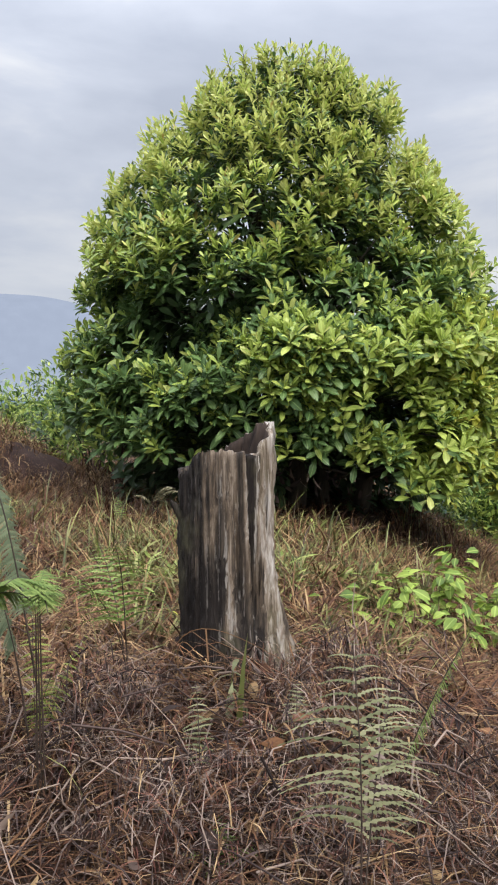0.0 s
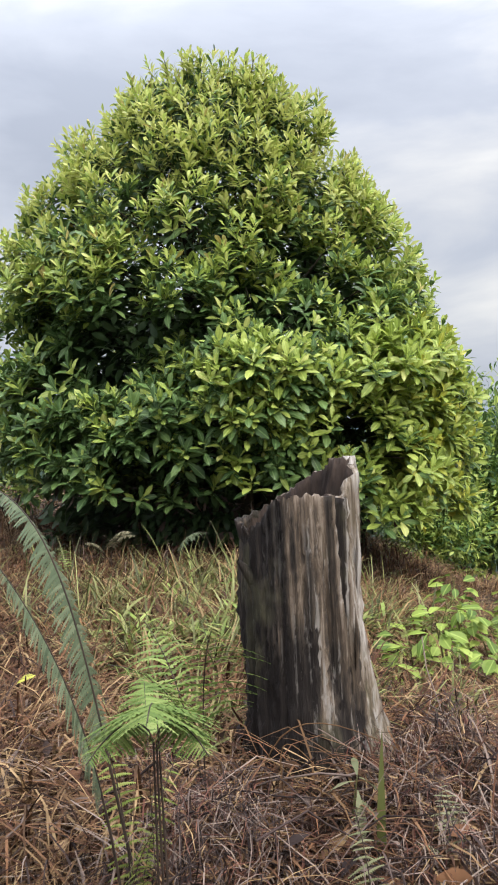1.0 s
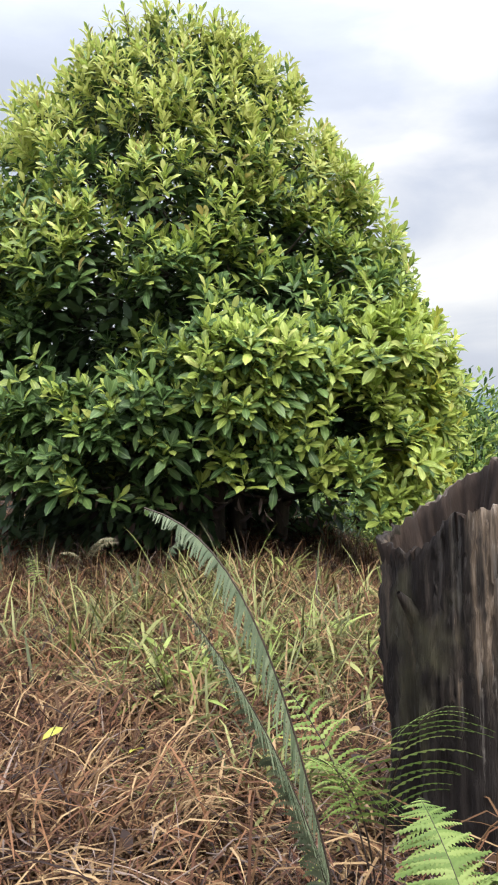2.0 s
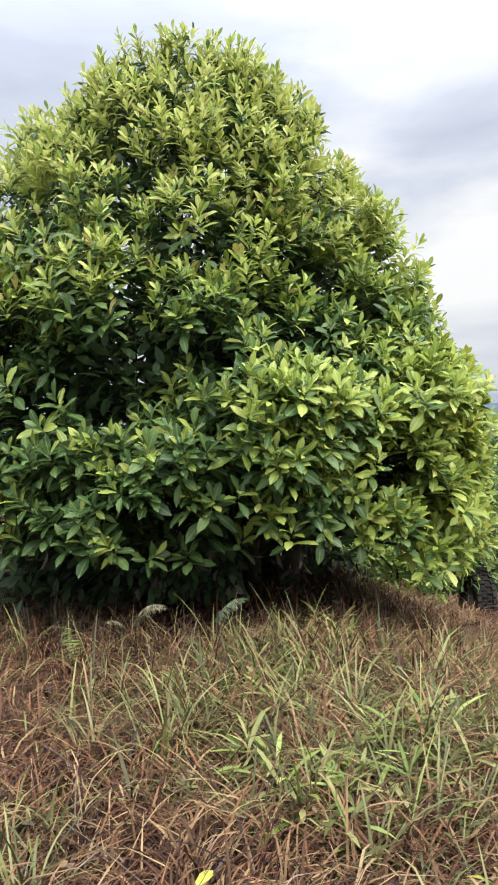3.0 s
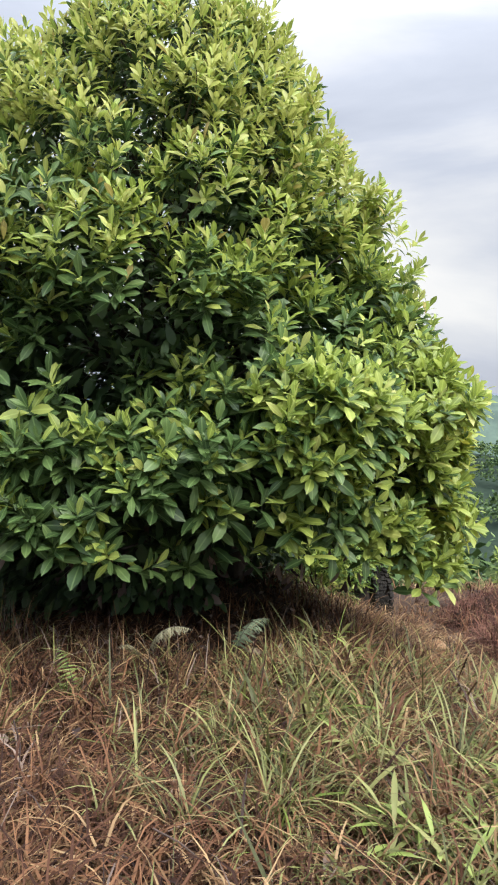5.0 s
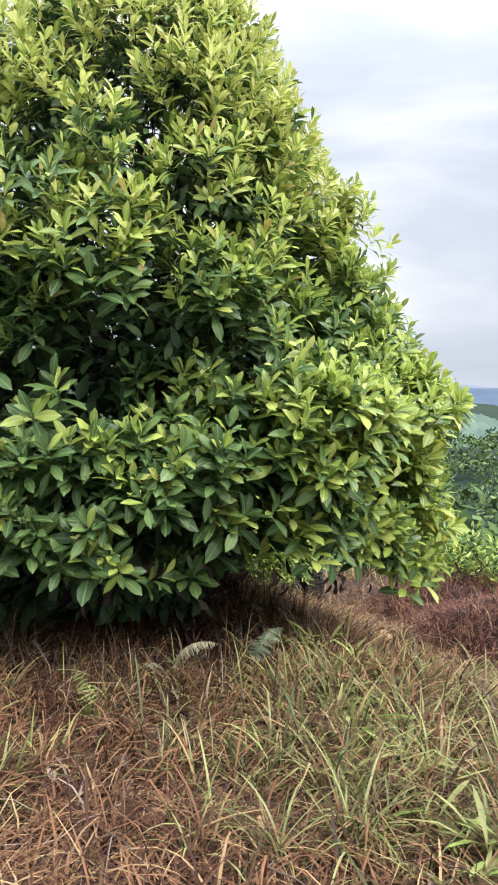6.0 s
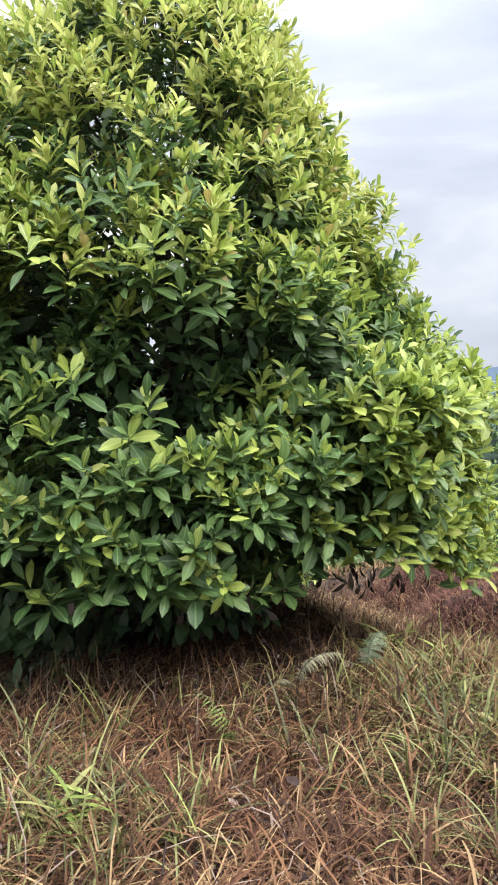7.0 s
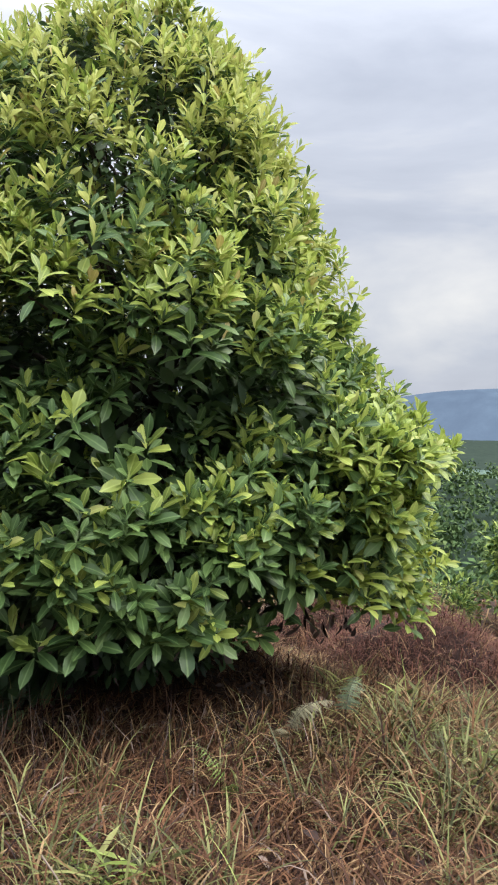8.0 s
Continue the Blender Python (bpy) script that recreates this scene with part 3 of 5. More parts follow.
def crown_radius(z, az):
    """The crown's outline; its north side runs evenly from the east side's width to the west side's."""
    z, deg = np.broadcast_arrays(np.asarray(z, dtype=float), np.degrees(az) % 360)
    f = np.interp(z, CROWN_TIERS, np.arange(len(CROWN_TIERS)))
    i = np.minimum(f.astype(int), len(CROWN_TIERS) - 2)
    f = (f - i)[..., None]
    tier = CROWN_TABLE[i] * (1 - f) + CROWN_TABLE[i + 1] * f
    south = np.maximum(deg, 180.0)
    j = np.clip(np.searchsorted(CROWN_TURN, south) - 1, 0, len(CROWN_TURN) - 2)
    g = (south - CROWN_TURN[j]) / (CROWN_TURN[j + 1] - CROWN_TURN[j])
    g = g * g * (3 - 2 * g)
    lo, hi = np.take_along_axis(tier, j[..., None], -1)[..., 0], np.take_along_axis(tier, j[..., None] + 1, -1)[..., 0]
    north = tier[..., -1] * (1 - deg / 180) + tier[..., 0] * deg / 180
    return np.where(deg < 180, north, lo * (1 - g) + hi * g)


def crown_foot(x):
    """How low the leaves hang, from the west side to the east side."""
    return np.interp(x - TREE[0], [-2.0, -1.7, -1.4, -0.9, 0.0, 0.5, 1.2, 2.0], [1.02, 0.98, 0.82, 0.78, 0.70, 0.59, 0.51, 0.46])


# dark hollows between the boughs: bearing and half-width in degrees, height and half-height in metres
HOLLOWS = np.array([(227, 15, 1.95, 0.33), (256, 7, 2.08, 0.20), (302, 8, 2.65, 0.20), (263, 7, 2.90, 0.13), (240, 10, 1.07, 0.16), (263, 10, 0.97, 0.20), (221, 8, 1.28, 0.10), (205, 9, 1.55, 0.14),
                    (297, 7, 1.25, 0.16), (208, 8, 2.95, 0.15), (198, 7, 2.27, 0.17), (231, 6, 3.12, 0.11), (222, 6, 1.62, 0.12), (286, 7, 2.12, 0.13)])


def in_hollow(p):
    """How far inside a hollow a place lies: below 1 is inside; and its share of the crown's radius."""
    mx, my = crown_centre(p[:, 2])
    az = np.arctan2(p[:, 1] - my, p[:, 0] - mx)
    a = (np.degrees(az) % 360)[:, None]
    deep = np.min(((a - HOLLOWS[:, 0]) / HOLLOWS[:, 1]) ** 2 + ((p[:, 2:3] - HOLLOWS[:, 2]) / HOLLOWS[:, 3]) ** 2, 1)
    return deep, np.hypot(p[:, 0] - mx, p[:, 1] - my) / crown_radius(p[:, 2], az)


def tilt_of(z):
    return (z - 1.6) / 2.6


def build_tree():
    tree = thing("broadleaf_tree", "dense round evergreen tree with glossy whorled leaves and low skirts", "tree",
                 (TREE[0], TREE[1], float(height(*TREE)) - 0.02))
    base_z = tree.location.z
    r = np.random.default_rng(12)
    # boughs: centres of leaf masses just inside the outline, well apart, so that dark gaps stay between them
    lumps = []
    for tries in range(9000):
        z, az = r.uniform(0.55, 4.25), r.uniform(0, 2 * math.pi)
        wide = float(crown_radius(z, az))
        if z < crown_foot(TREE[0] + wide * math.cos(az)) + 0.12:
            continue
        deep = np.min(((math.degrees(az) - HOLLOWS[:, 0]) / HOLLOWS[:, 1]) ** 2 + ((z - HOLLOWS[:, 2]) / HOLLOWS[:, 3]) ** 2) < 1
        if deep or r.random() > wide / 2.1:
            continue
        size = r.uniform(0.24, 0.42) * (1.0 if z < 3.0 else 0.85)
        mx, my = crown_centre(z)
        rad = max(0.03, wide - size * 0.80 + r.normal() * 0.07)
        c = np.array([mx + rad * math.cos(az), my + rad * math.sin(az), z])
        gap = 0.40 if math.sin(az) < 0.35 else 0.46
        if all(np.sum((c - q[0]) ** 2 * np.array([1, 1, 1.25])) > (gap + 0.35 * (size + q[1] - 0.5)) ** 2 for q in lumps):
            lumps.append((c, size, az))
    lumps = [(*c, size, az) for c, size, az in lumps]
    # the bright forward bough on the south side and those that reach out to the south-west and the east
    for x, y, z, size in ((0.20, 6.10, 1.72, 0.26), (0.50, 6.06, 1.74, 0.28), (0.80, 6.16, 1.62, 0.26), (0.35, 6.08, 1.45, 0.26), (0.70, 6.16, 1.32, 0.26), (1.30, 6.38, 1.72, 0.28),
                          (1.60, 6.52, 1.50, 0.28), (1.80, 6.66, 1.24, 0.28), (-0.40, 6.36, 1.26, 0.24), (-0.62, 6.44, 1.20, 0.24), (-0.85, 6.62, 1.20, 0.24), (-1.20, 6.98, 1.42, 0.26)):
        lumps.append((x, y, z, size, math.atan2(y - TREE[1], x - TREE[0]) + 100))
    lumps = np.array(lumps)
    bases, alongs, ups, lens, wids, curls, slots = [], [], [], [], [], [], []
    shoots = []
    for lx, ly, lz, size, az in lumps:
        named = az > 50 and lz > 0.95
        margin = 0.13
        az = az - 100 if az > 50 else az
        out = np.array([math.cos(az), math.sin(az), 0.0])
        axis = unit(out * 0.75 + np.array([0, 0, 0.8]))
        k = int(400 * size * size) + 5
        d = unit(r.normal(size=(k * 4, 3)))
        d = d[(d @ axis) > -0.12][:k]
        c = np.array([lx, ly, lz]) + d * np.array([1.0, 1.0, 0.85]) * (size * r.uniform(0.70, 1.10, len(d)))[:, None]
        mx, my = crown_centre(c[:, 2])
        inside = np.hypot(c[:, 0] - mx, c[:, 1] - my) < crown_radius(c[:, 2], np.arctan2(c[:, 1] - my, c[:, 0] - mx)) + margin * r.uniform(0.3, 1.2, len(c))
        c, d = c[inside], d[inside]
        aim = unit(d * 0.55 + out * 0.15 + np.array([0, 0, 0.85 + 0.5 * max(0.0, tilt_of(lz))]) + r.normal(size=d.shape) * 0.20)
        # a bough's lit or shaded look, put in as its share of young leaves
        glow = (1.5 if lz > 1.28 and az > -1.85 else 0.55) if named else (1.5 if r.random() < (0.34 if out[0] < 0 else 0.45) else 0.45) if lz < 2.2 else r.uniform(0.6, 1.5)
        shoots.append(np.concatenate([c, aim, np.full((len(c), 1), glow), (d @ axis)[:, None]], 1))
    shoots = np.concatenate(shoots)
    shoots = shoots[shoots[:, 2] > crown_foot(shoots[:, 0]) + 0.05]
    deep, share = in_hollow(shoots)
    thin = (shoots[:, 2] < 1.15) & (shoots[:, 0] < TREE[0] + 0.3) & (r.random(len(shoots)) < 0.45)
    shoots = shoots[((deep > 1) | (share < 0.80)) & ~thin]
    # shoots in and round hollows get mostly dark leaves: shade put into the colour
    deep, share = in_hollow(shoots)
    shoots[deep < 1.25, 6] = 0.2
    # spiky leading shoots over the top
    k = 170
    az = r.uniform(0, 6.283, k)
    z = 3.1 + 1.30 * r.random(k) ** 0.8
    rad = crown_radius(z, az) * r.uniform(0.55, 0.97, k)
    mx, my = crown_centre(z)
    lead = np.stack([mx + rad * np.cos(az), my + rad * np.sin(az), z + r.uniform(-0.05, 0.09, k)], 1)
    aim = unit(np.stack([np.cos(az) * 0.35, np.sin(az) * 0.35, np.ones(k)], 1) + r.normal(size=(k, 3)) * 0.1)
    lead_aim = aim
    under = np.concatenate([lead - aim * 0.11, aim, np.full((k, 2), 0.8)], 1)
    shoots = np.concatenate([shoots, under])
    shoots = np.concatenate([shoots, np.concatenate([lead, aim, np.ones((k, 1)), np.ones((k, 1))], 1)])
    sprays = []
    for az, z in ((-2.45, 1.74), (-2.69, 1.88), (-2.74, 1.64), (-2.60, 1.52), (-2.40, 1.52), (-2.30, 1.52), (-2.22, 1.55), (-2.10, 1.52), (-2.03, 1.46),
                  (-2.26, 1.34), (-2.15, 1.30), (-1.95, 1.14), (-1.80, 1.18), (-2.5, 1.25), (-2.70, 1.28), (-2.74, 0.98), (-2.6, 1.02), (-2.35, 1.05),
                  (-1.67, 1.08), (-1.52, 1.74), (-1.62, 1.86), (-1.40, 1.80), (-1.30, 1.62), (-1.72, 1.62), (-1.48, 1.52), (-2.41, 2.32), (-2.47, 2.92), (-2.66, 2.80), (-2.30, 2.70)):
        for q in range(6 if z < 2.2 and az > -1.8 else 2):
            a1, z1 = az + r.normal() * 0.045, z + r.normal() * 0.06
            rad = float(crown_radius(z1, a1)) + r.uniform(-0.05, 0.04)
            mx, my = crown_centre(z1)
            way = unit(np.array([math.cos(a1) * 0.55, math.sin(a1) * 0.55, 0.85]) + r.normal(size=3) * 0.18)
            sprays.append((mx + rad * math.cos(a1), my + rad * math.sin(a1), z1, *way, 4.0 if z < 2.2 and az > -1.8 else 3.0, 1.0))
    shoots = np.concatenate([shoots, np.array(sprays)])
    for c, aim, glow, face in zip(shoots[:, :3], shoots[:, 3:6], shoots[:, 6], shoots[:, 7]):
        m = int(r.integers(9, 14))
        ref = unit(np.cross(aim, [0.3, 0.2, 1.0]))
        ref2 = np.cross(aim, ref)
        phi = np.arange(m) * 2.4 + r.uniform(0, 6.28)
        up_stem = np.linspace(0, 1, m)
        # leaves climb the shoot: the lowest spread and droop, the topmost stand nearly upright
        high_up = float(np.clip(tilt_of(c[2]), 0, 1))
        spread = 1.45 - 0.45 * high_up - (1.1 - 0.3 * high_up) * up_stem ** 1.2 + r.normal(size=m) * 0.13
        rad_dir = np.cos(phi)[:, None] * ref + np.sin(phi)[:, None] * ref2
        along = unit(aim * np.cos(spread)[:, None] + rad_dir * np.sin(spread)[:, None])
        up = unit(aim * np.sin(spread)[:, None] - rad_dir * np.cos(spread)[:, None] + r.normal(size=(m, 3)) * 0.15)
        L = r.uniform(0.085, 0.135, m) * (1.10 - 0.35 * up_stem) * (1.10 - 0.25 * max(0.0, tilt_of(c[2]))) * (1.14 if glow > 2 else 1.0)
        b = c + aim * ((up_stem - 0.7) * 0.13)[:, None] + rad_dir * 0.005
        bases.append(b), alongs.append(along), ups.append(up), lens.append(L)
        wids.append(L * r.uniform(0.36, 0.48, m) * (1 - 0.24 * high_up)), curls.append(r.uniform(0.10, 0.55, m) * (1.1 - 0.5 * up_stem))
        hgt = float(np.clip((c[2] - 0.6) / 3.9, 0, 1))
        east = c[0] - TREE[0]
        # young leaves at shoot tips; more where light falls, so light is in the colour
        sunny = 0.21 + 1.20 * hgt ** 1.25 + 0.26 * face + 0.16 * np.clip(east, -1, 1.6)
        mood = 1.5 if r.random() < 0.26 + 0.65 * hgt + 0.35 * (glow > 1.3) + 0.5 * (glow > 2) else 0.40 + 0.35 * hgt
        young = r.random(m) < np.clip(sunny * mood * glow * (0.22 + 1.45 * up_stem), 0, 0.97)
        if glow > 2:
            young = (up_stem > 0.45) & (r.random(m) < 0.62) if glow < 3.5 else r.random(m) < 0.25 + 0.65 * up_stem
        # low east side: sunlight put in as more young and yellow leaves
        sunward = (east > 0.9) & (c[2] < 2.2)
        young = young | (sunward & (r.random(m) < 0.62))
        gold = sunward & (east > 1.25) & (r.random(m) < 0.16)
        # paler with height: brightness at the top put into the leaf colour
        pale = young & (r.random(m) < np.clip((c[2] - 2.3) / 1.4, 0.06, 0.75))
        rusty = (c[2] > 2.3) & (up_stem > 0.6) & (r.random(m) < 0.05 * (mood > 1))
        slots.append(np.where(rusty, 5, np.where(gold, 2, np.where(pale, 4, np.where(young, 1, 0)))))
    # leaves deeper in, the crown's inner shade put into their colour
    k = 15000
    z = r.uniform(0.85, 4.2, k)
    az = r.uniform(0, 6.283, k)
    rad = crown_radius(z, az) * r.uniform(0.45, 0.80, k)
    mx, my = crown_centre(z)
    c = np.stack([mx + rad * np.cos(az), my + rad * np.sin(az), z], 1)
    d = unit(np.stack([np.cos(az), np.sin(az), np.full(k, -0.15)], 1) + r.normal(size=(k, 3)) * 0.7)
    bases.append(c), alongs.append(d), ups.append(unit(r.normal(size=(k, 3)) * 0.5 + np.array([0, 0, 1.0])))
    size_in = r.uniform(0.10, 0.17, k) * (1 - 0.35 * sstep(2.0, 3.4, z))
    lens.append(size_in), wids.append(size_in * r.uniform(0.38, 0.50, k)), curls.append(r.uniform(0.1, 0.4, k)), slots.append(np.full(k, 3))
    # low leaves added on the far side, down to the ground, to block skylight
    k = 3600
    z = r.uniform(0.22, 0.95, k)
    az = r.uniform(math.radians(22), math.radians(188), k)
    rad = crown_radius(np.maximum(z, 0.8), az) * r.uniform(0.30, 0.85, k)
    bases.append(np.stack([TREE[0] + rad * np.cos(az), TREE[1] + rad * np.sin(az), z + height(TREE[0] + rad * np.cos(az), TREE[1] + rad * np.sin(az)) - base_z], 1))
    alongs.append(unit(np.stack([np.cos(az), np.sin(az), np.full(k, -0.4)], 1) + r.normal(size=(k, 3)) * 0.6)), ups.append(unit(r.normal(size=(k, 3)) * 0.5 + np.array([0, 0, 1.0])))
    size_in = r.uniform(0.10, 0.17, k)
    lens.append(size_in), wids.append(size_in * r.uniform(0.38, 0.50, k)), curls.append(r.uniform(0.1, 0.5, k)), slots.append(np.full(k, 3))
    # dark leaves added low on the south-west to put shade under the crown
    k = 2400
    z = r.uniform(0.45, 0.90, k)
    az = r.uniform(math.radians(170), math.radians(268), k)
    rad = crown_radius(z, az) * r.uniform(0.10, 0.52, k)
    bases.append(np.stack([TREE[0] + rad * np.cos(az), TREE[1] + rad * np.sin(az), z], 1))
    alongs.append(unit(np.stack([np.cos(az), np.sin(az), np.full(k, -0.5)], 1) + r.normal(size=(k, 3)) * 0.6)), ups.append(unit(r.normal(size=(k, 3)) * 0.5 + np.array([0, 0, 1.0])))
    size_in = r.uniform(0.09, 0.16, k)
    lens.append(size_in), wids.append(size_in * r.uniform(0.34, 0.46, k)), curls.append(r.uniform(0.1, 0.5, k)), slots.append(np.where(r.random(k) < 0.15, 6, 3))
    k = 90
    az = r.uniform(-2.9, -0.6, k)
    rad = crown_radius(np.full(k, 0.9), az) * r.uniform(0.55, 0.90, k)
    z = crown_foot(TREE[0] + rad * np.cos(az)) + r.uniform(0.02, 0.16, k)
    bases.append(np.stack([TREE[0] + rad * np.cos(az), TREE[1] + rad * np.sin(az), z], 1))
    alongs.append(unit(r.normal(size=(k, 3)) * 0.45 + np.array([0, 0, -1.0]))), ups.append(unit(r.normal(size=(k, 3)) + np.array([0, 0, 0.2])))
    lens.append(r.uniform(0.06, 0.12, k)), wids.append(r.uniform(0.018, 0.036, k)), curls.append(r.uniform(0.3, 0.9, k)), slots.append(np.full(k, 6))
    B, A, U = np.concatenate(bases), np.concatenate(alongs), np.concatenate(ups)
    L, W, C, S = (np.concatenate(v) for v in (lens, wids, curls, slots))
    origin = np.array([TREE[0], TREE[1], base_z])
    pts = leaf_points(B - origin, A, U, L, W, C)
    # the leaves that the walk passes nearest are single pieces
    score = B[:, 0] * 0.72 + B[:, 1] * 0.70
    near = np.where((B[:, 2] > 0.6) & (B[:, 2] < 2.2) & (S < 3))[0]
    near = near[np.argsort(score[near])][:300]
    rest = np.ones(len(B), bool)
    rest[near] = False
    mats = [MATURE, YOUNG, GOLD, SHADED_LEAF, PALE_TOP, RUSTY, DEAD_GREY]
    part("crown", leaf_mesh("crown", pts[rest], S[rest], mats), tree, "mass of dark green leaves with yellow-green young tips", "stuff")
    singles = [leaf_mesh("leaf", leaf_points(np.zeros((1, 3)), np.array([[0, 1.0, 0]]), np.array([[0, 0, 1.0]]), 1.0, 0.39, cu), np.zeros(1, int), [mt])
               for mt in (MATURE, YOUNG, GOLD) for cu in (0.1, 0.25)]
    for i in near:
        along = unit(A[i])
        side = unit(np.cross(along, U[i]))
        nrm = np.cross(side, along)
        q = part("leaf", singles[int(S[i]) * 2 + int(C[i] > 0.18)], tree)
        m3 = Matrix([[side[a] * L[i], along[a] * L[i], nrm[a] * L[i]] for a in range(3)])
        q.matrix_basis = Matrix.Translation(Vector(B[i] - origin)) @ m3.to_4x4()
    # trunks and limbs
    stems = ((0.13, 0.05, 0.095), (0.80, 0.45, 0.075), (-0.20, -0.20, 0.070), (0.42, 0.30, 0.060))
    limbs = []
    for k, (sx, sy, sr) in enumerate(stems):
        t = np.linspace(0, 1, 9)
        path = np.stack([sx + (0.25 * sx) * t + 0.03 * np.sin(t * 5 + k), sy * (1 - 0.55 * t) + 0.03 * np.cos(t * 6 + k), -0.12 + 2.9 * t], 1)
        v, f = tube(path, sr * (1.25 - 0.95 * t), 10)
        part("trunk", mesh_np("trunk", v, [(f, 0)], [BARK]), tree, "dark bare stem")
        limbs.append(path)
    pieces, shown = [], 0
    for i, (lx, ly, lz, size, _) in enumerate(lumps):
        end = np.array([lx, ly, lz]) - origin
        path0 = limbs[i % 4]
        hz = max(0.25, min(2.6, end[2] * 0.62))
        st = path0[np.argmin(np.abs(path0[:, 2] - hz))]
        t = np.linspace(0, 1, 6)[:, None]
        path = st + (end - st) * t + np.array([0, 0, 0.10]) * np.sin(t * math.pi) + 0.02 * r.normal(size=(6, 3)) * np.sin(t * math.pi)
        v, f = tube(path, np.linspace(0.022, 0.006, 6), 5)
        if lz < 1.2 and shown < 14:
            shown += 1
            part("limb", mesh_np("limb", v, [(f, 0)], [BARK]), tree)
        else:
            pieces.append((v, f))
    for p0, a0 in zip(lead, lead_aim):
        t = np.linspace(0, 1, 4)[:, None]
        foot = np.array([p0[0] - (p0[0] - TREE[0]) * 0.25, p0[1] - (p0[1] - TREE[1]) * 0.25, p0[2] - 0.42])
        path = foot * (1 - t) + (p0 + a0 * 0.03) * t - origin
        pieces.append(tube(path, np.linspace(0.006, 0.003, 4), 4))
    v, f = joined(pieces)
    part("inner_branchwork", mesh_np("inner_branchwork", v, [(f, 0)], [BARK]), tree, "inner branches", "stuff")
    return tree


build_tree()


# ---- the weathered stump ----
def build_stump():
    at = np.array([-0.085, 2.79])
    z0 = float(height(*at)) - 0.06
    stump = thing("tree_stump", "tall grey weathered hollow stump, split, with a pointed top", "stump", (*at, z0))
    na, nz = 128, 44
    az = np.arange(na) * 2 * math.pi / na
    deg = np.degrees(az)
    r = np.random.default_rng(3)
    rim = np.interp(deg, [0, 12, 28, 60, 90, 110, 130, 155, 180, 205, 226, 233, 240, 262, 285, 318, 334, 343, 360],
                    [1.345, 1.352, 1.330, 1.286, 1.242, 1.212, 1.192, 1.172, 1.165, 1.178, 1.232, 1.250, 1.258, 1.266, 1.262, 1.246, 1.240, 1.290, 1.345]) - z0
    rim = rim + 0.003 * np.sin(az * 23) + 0.004 * r.normal(size=na)
    # grooves that run up the trunk
    groove = np.zeros(na)
    for k, (amp, f, ph) in enumerate(((0.010, 3, 0.4), (0.006, 7, 1.9), (0.0025, 17, 0.2), (0.002, 31, 2.2), (0.002, 47, 0.9))):
        groove += amp * np.sin(az * f + ph)
    rough = np.convolve(np.tile(r.normal(size=na), 3), np.hanning(7) / np.hanning(7).sum(), 'same')[na:2 * na]
    groove += 0.011 * rough
    deep = -0.036 * np.exp(-(((deg - 311) / 4.5) ** 2)) - 0.022 * np.exp(-(((deg - 291) / 3.0) ** 2)) - 0.012 * np.exp(-(((deg - 262) / 4) ** 2)) - 0.016 * np.exp(-(((deg - 236) / 3) ** 2))
    ridge_out = 0.012 * np.exp(-(((deg - 301) / 4.0) ** 2)) + 0.014 * np.exp(-(((deg - 326) / 6.0) ** 2)) + 0.010 * np.exp(-(((deg - 348) / 8.0) ** 2))
    outer = np.zeros((nz, na, 3))
    for i in range(nz):
        f = i / (nz - 1)
        z = rim * f
        tw = az + 0.05 * np.sin(f * 3)
        flare = 0.062 * np.exp(-z / 0.15) * (1 + 0.9 * np.cos(az - radians(-15)) + 0.35 * np.sin(az * 5 + 1))
        body = 0.160 - 0.010 * f
        oval = 1 + 0.06 * np.cos(2 * az) - 0.10 * np.exp(-((deg - 190) / 40) ** 2)
        loc = (groove + deep * sstep(0.1, 0.5, f) + ridge_out) * (0.8 + 0.4 * np.sin(f * 9 + az * 3))
        rr = body * oval + flare + loc + 0.003 * r.normal(size=na)
        lean = -0.012 * f
        outer[i] = np.stack([rr * np.cos(tw) + lean, rr * np.sin(tw), z], 1)
    inner = np.zeros((16, na, 3))
    thick = 0.038 + 0.012 * np.sin(az * 4 + 1) + 0.018 * np.exp(-(((deg - 20) / 30) ** 2))
    for i in range(16):
        f = i / 15
        top = outer[-1]
        rr = np.hypot(top[:, 0], top[:, 1]) - thick * (0.25 + 0.75 * min(1, f * 3)) - 0.02 * f + groove * 0.5
        inner[i] = np.stack([rr * np.cos(az) - 0.012, rr * np.sin(az), rim * (1 - f) + 0.42 * f], 1)
    v = np.concatenate([outer.reshape(-1, 3), inner.reshape(-1, 3), [[0, 0, 0.42]]])
    rows = nz + 16
    i, j = np.meshgrid(np.arange(rows - 1), np.arange(na), indexing="ij")
    k = (j + 1) % na
    q = np.stack([i * na + j, i * na + k, (i + 1) * na + k, (i + 1) * na + j], -1).reshape(-1, 4)
    last = (rows - 1) * na
    cap = np.stack([last + np.arange(na), last + (np.arange(na) + 1) % na, np.full(na, len(v) - 1)], 1)
    part("trunk_shell", mesh_np("trunk_shell", v, [(q, (np.repeat(np.arange(rows - 1), na) >= nz).astype(int)), (cap, 1)], [WOOD, HOLLOW_WOOD]), stump)
    # splinters standing off the edge
    for a, z1, ln, w in ((-4, 0.40, 0.22, 0.012), (-38, 0.34, 0.20, 0.008), (-20, 0.52, 0.26, 0.008)):
        t = np.linspace(0, 1, 12)
        aa = radians(a) + 0.02 * np.sin(t * 5)
        rr = 0.160 + 0.010 * np.sin(t * 2.4)
        path = np.stack([rr * np.cos(aa) - 0.006, rr * np.sin(aa), z1 + ln * t], 1)
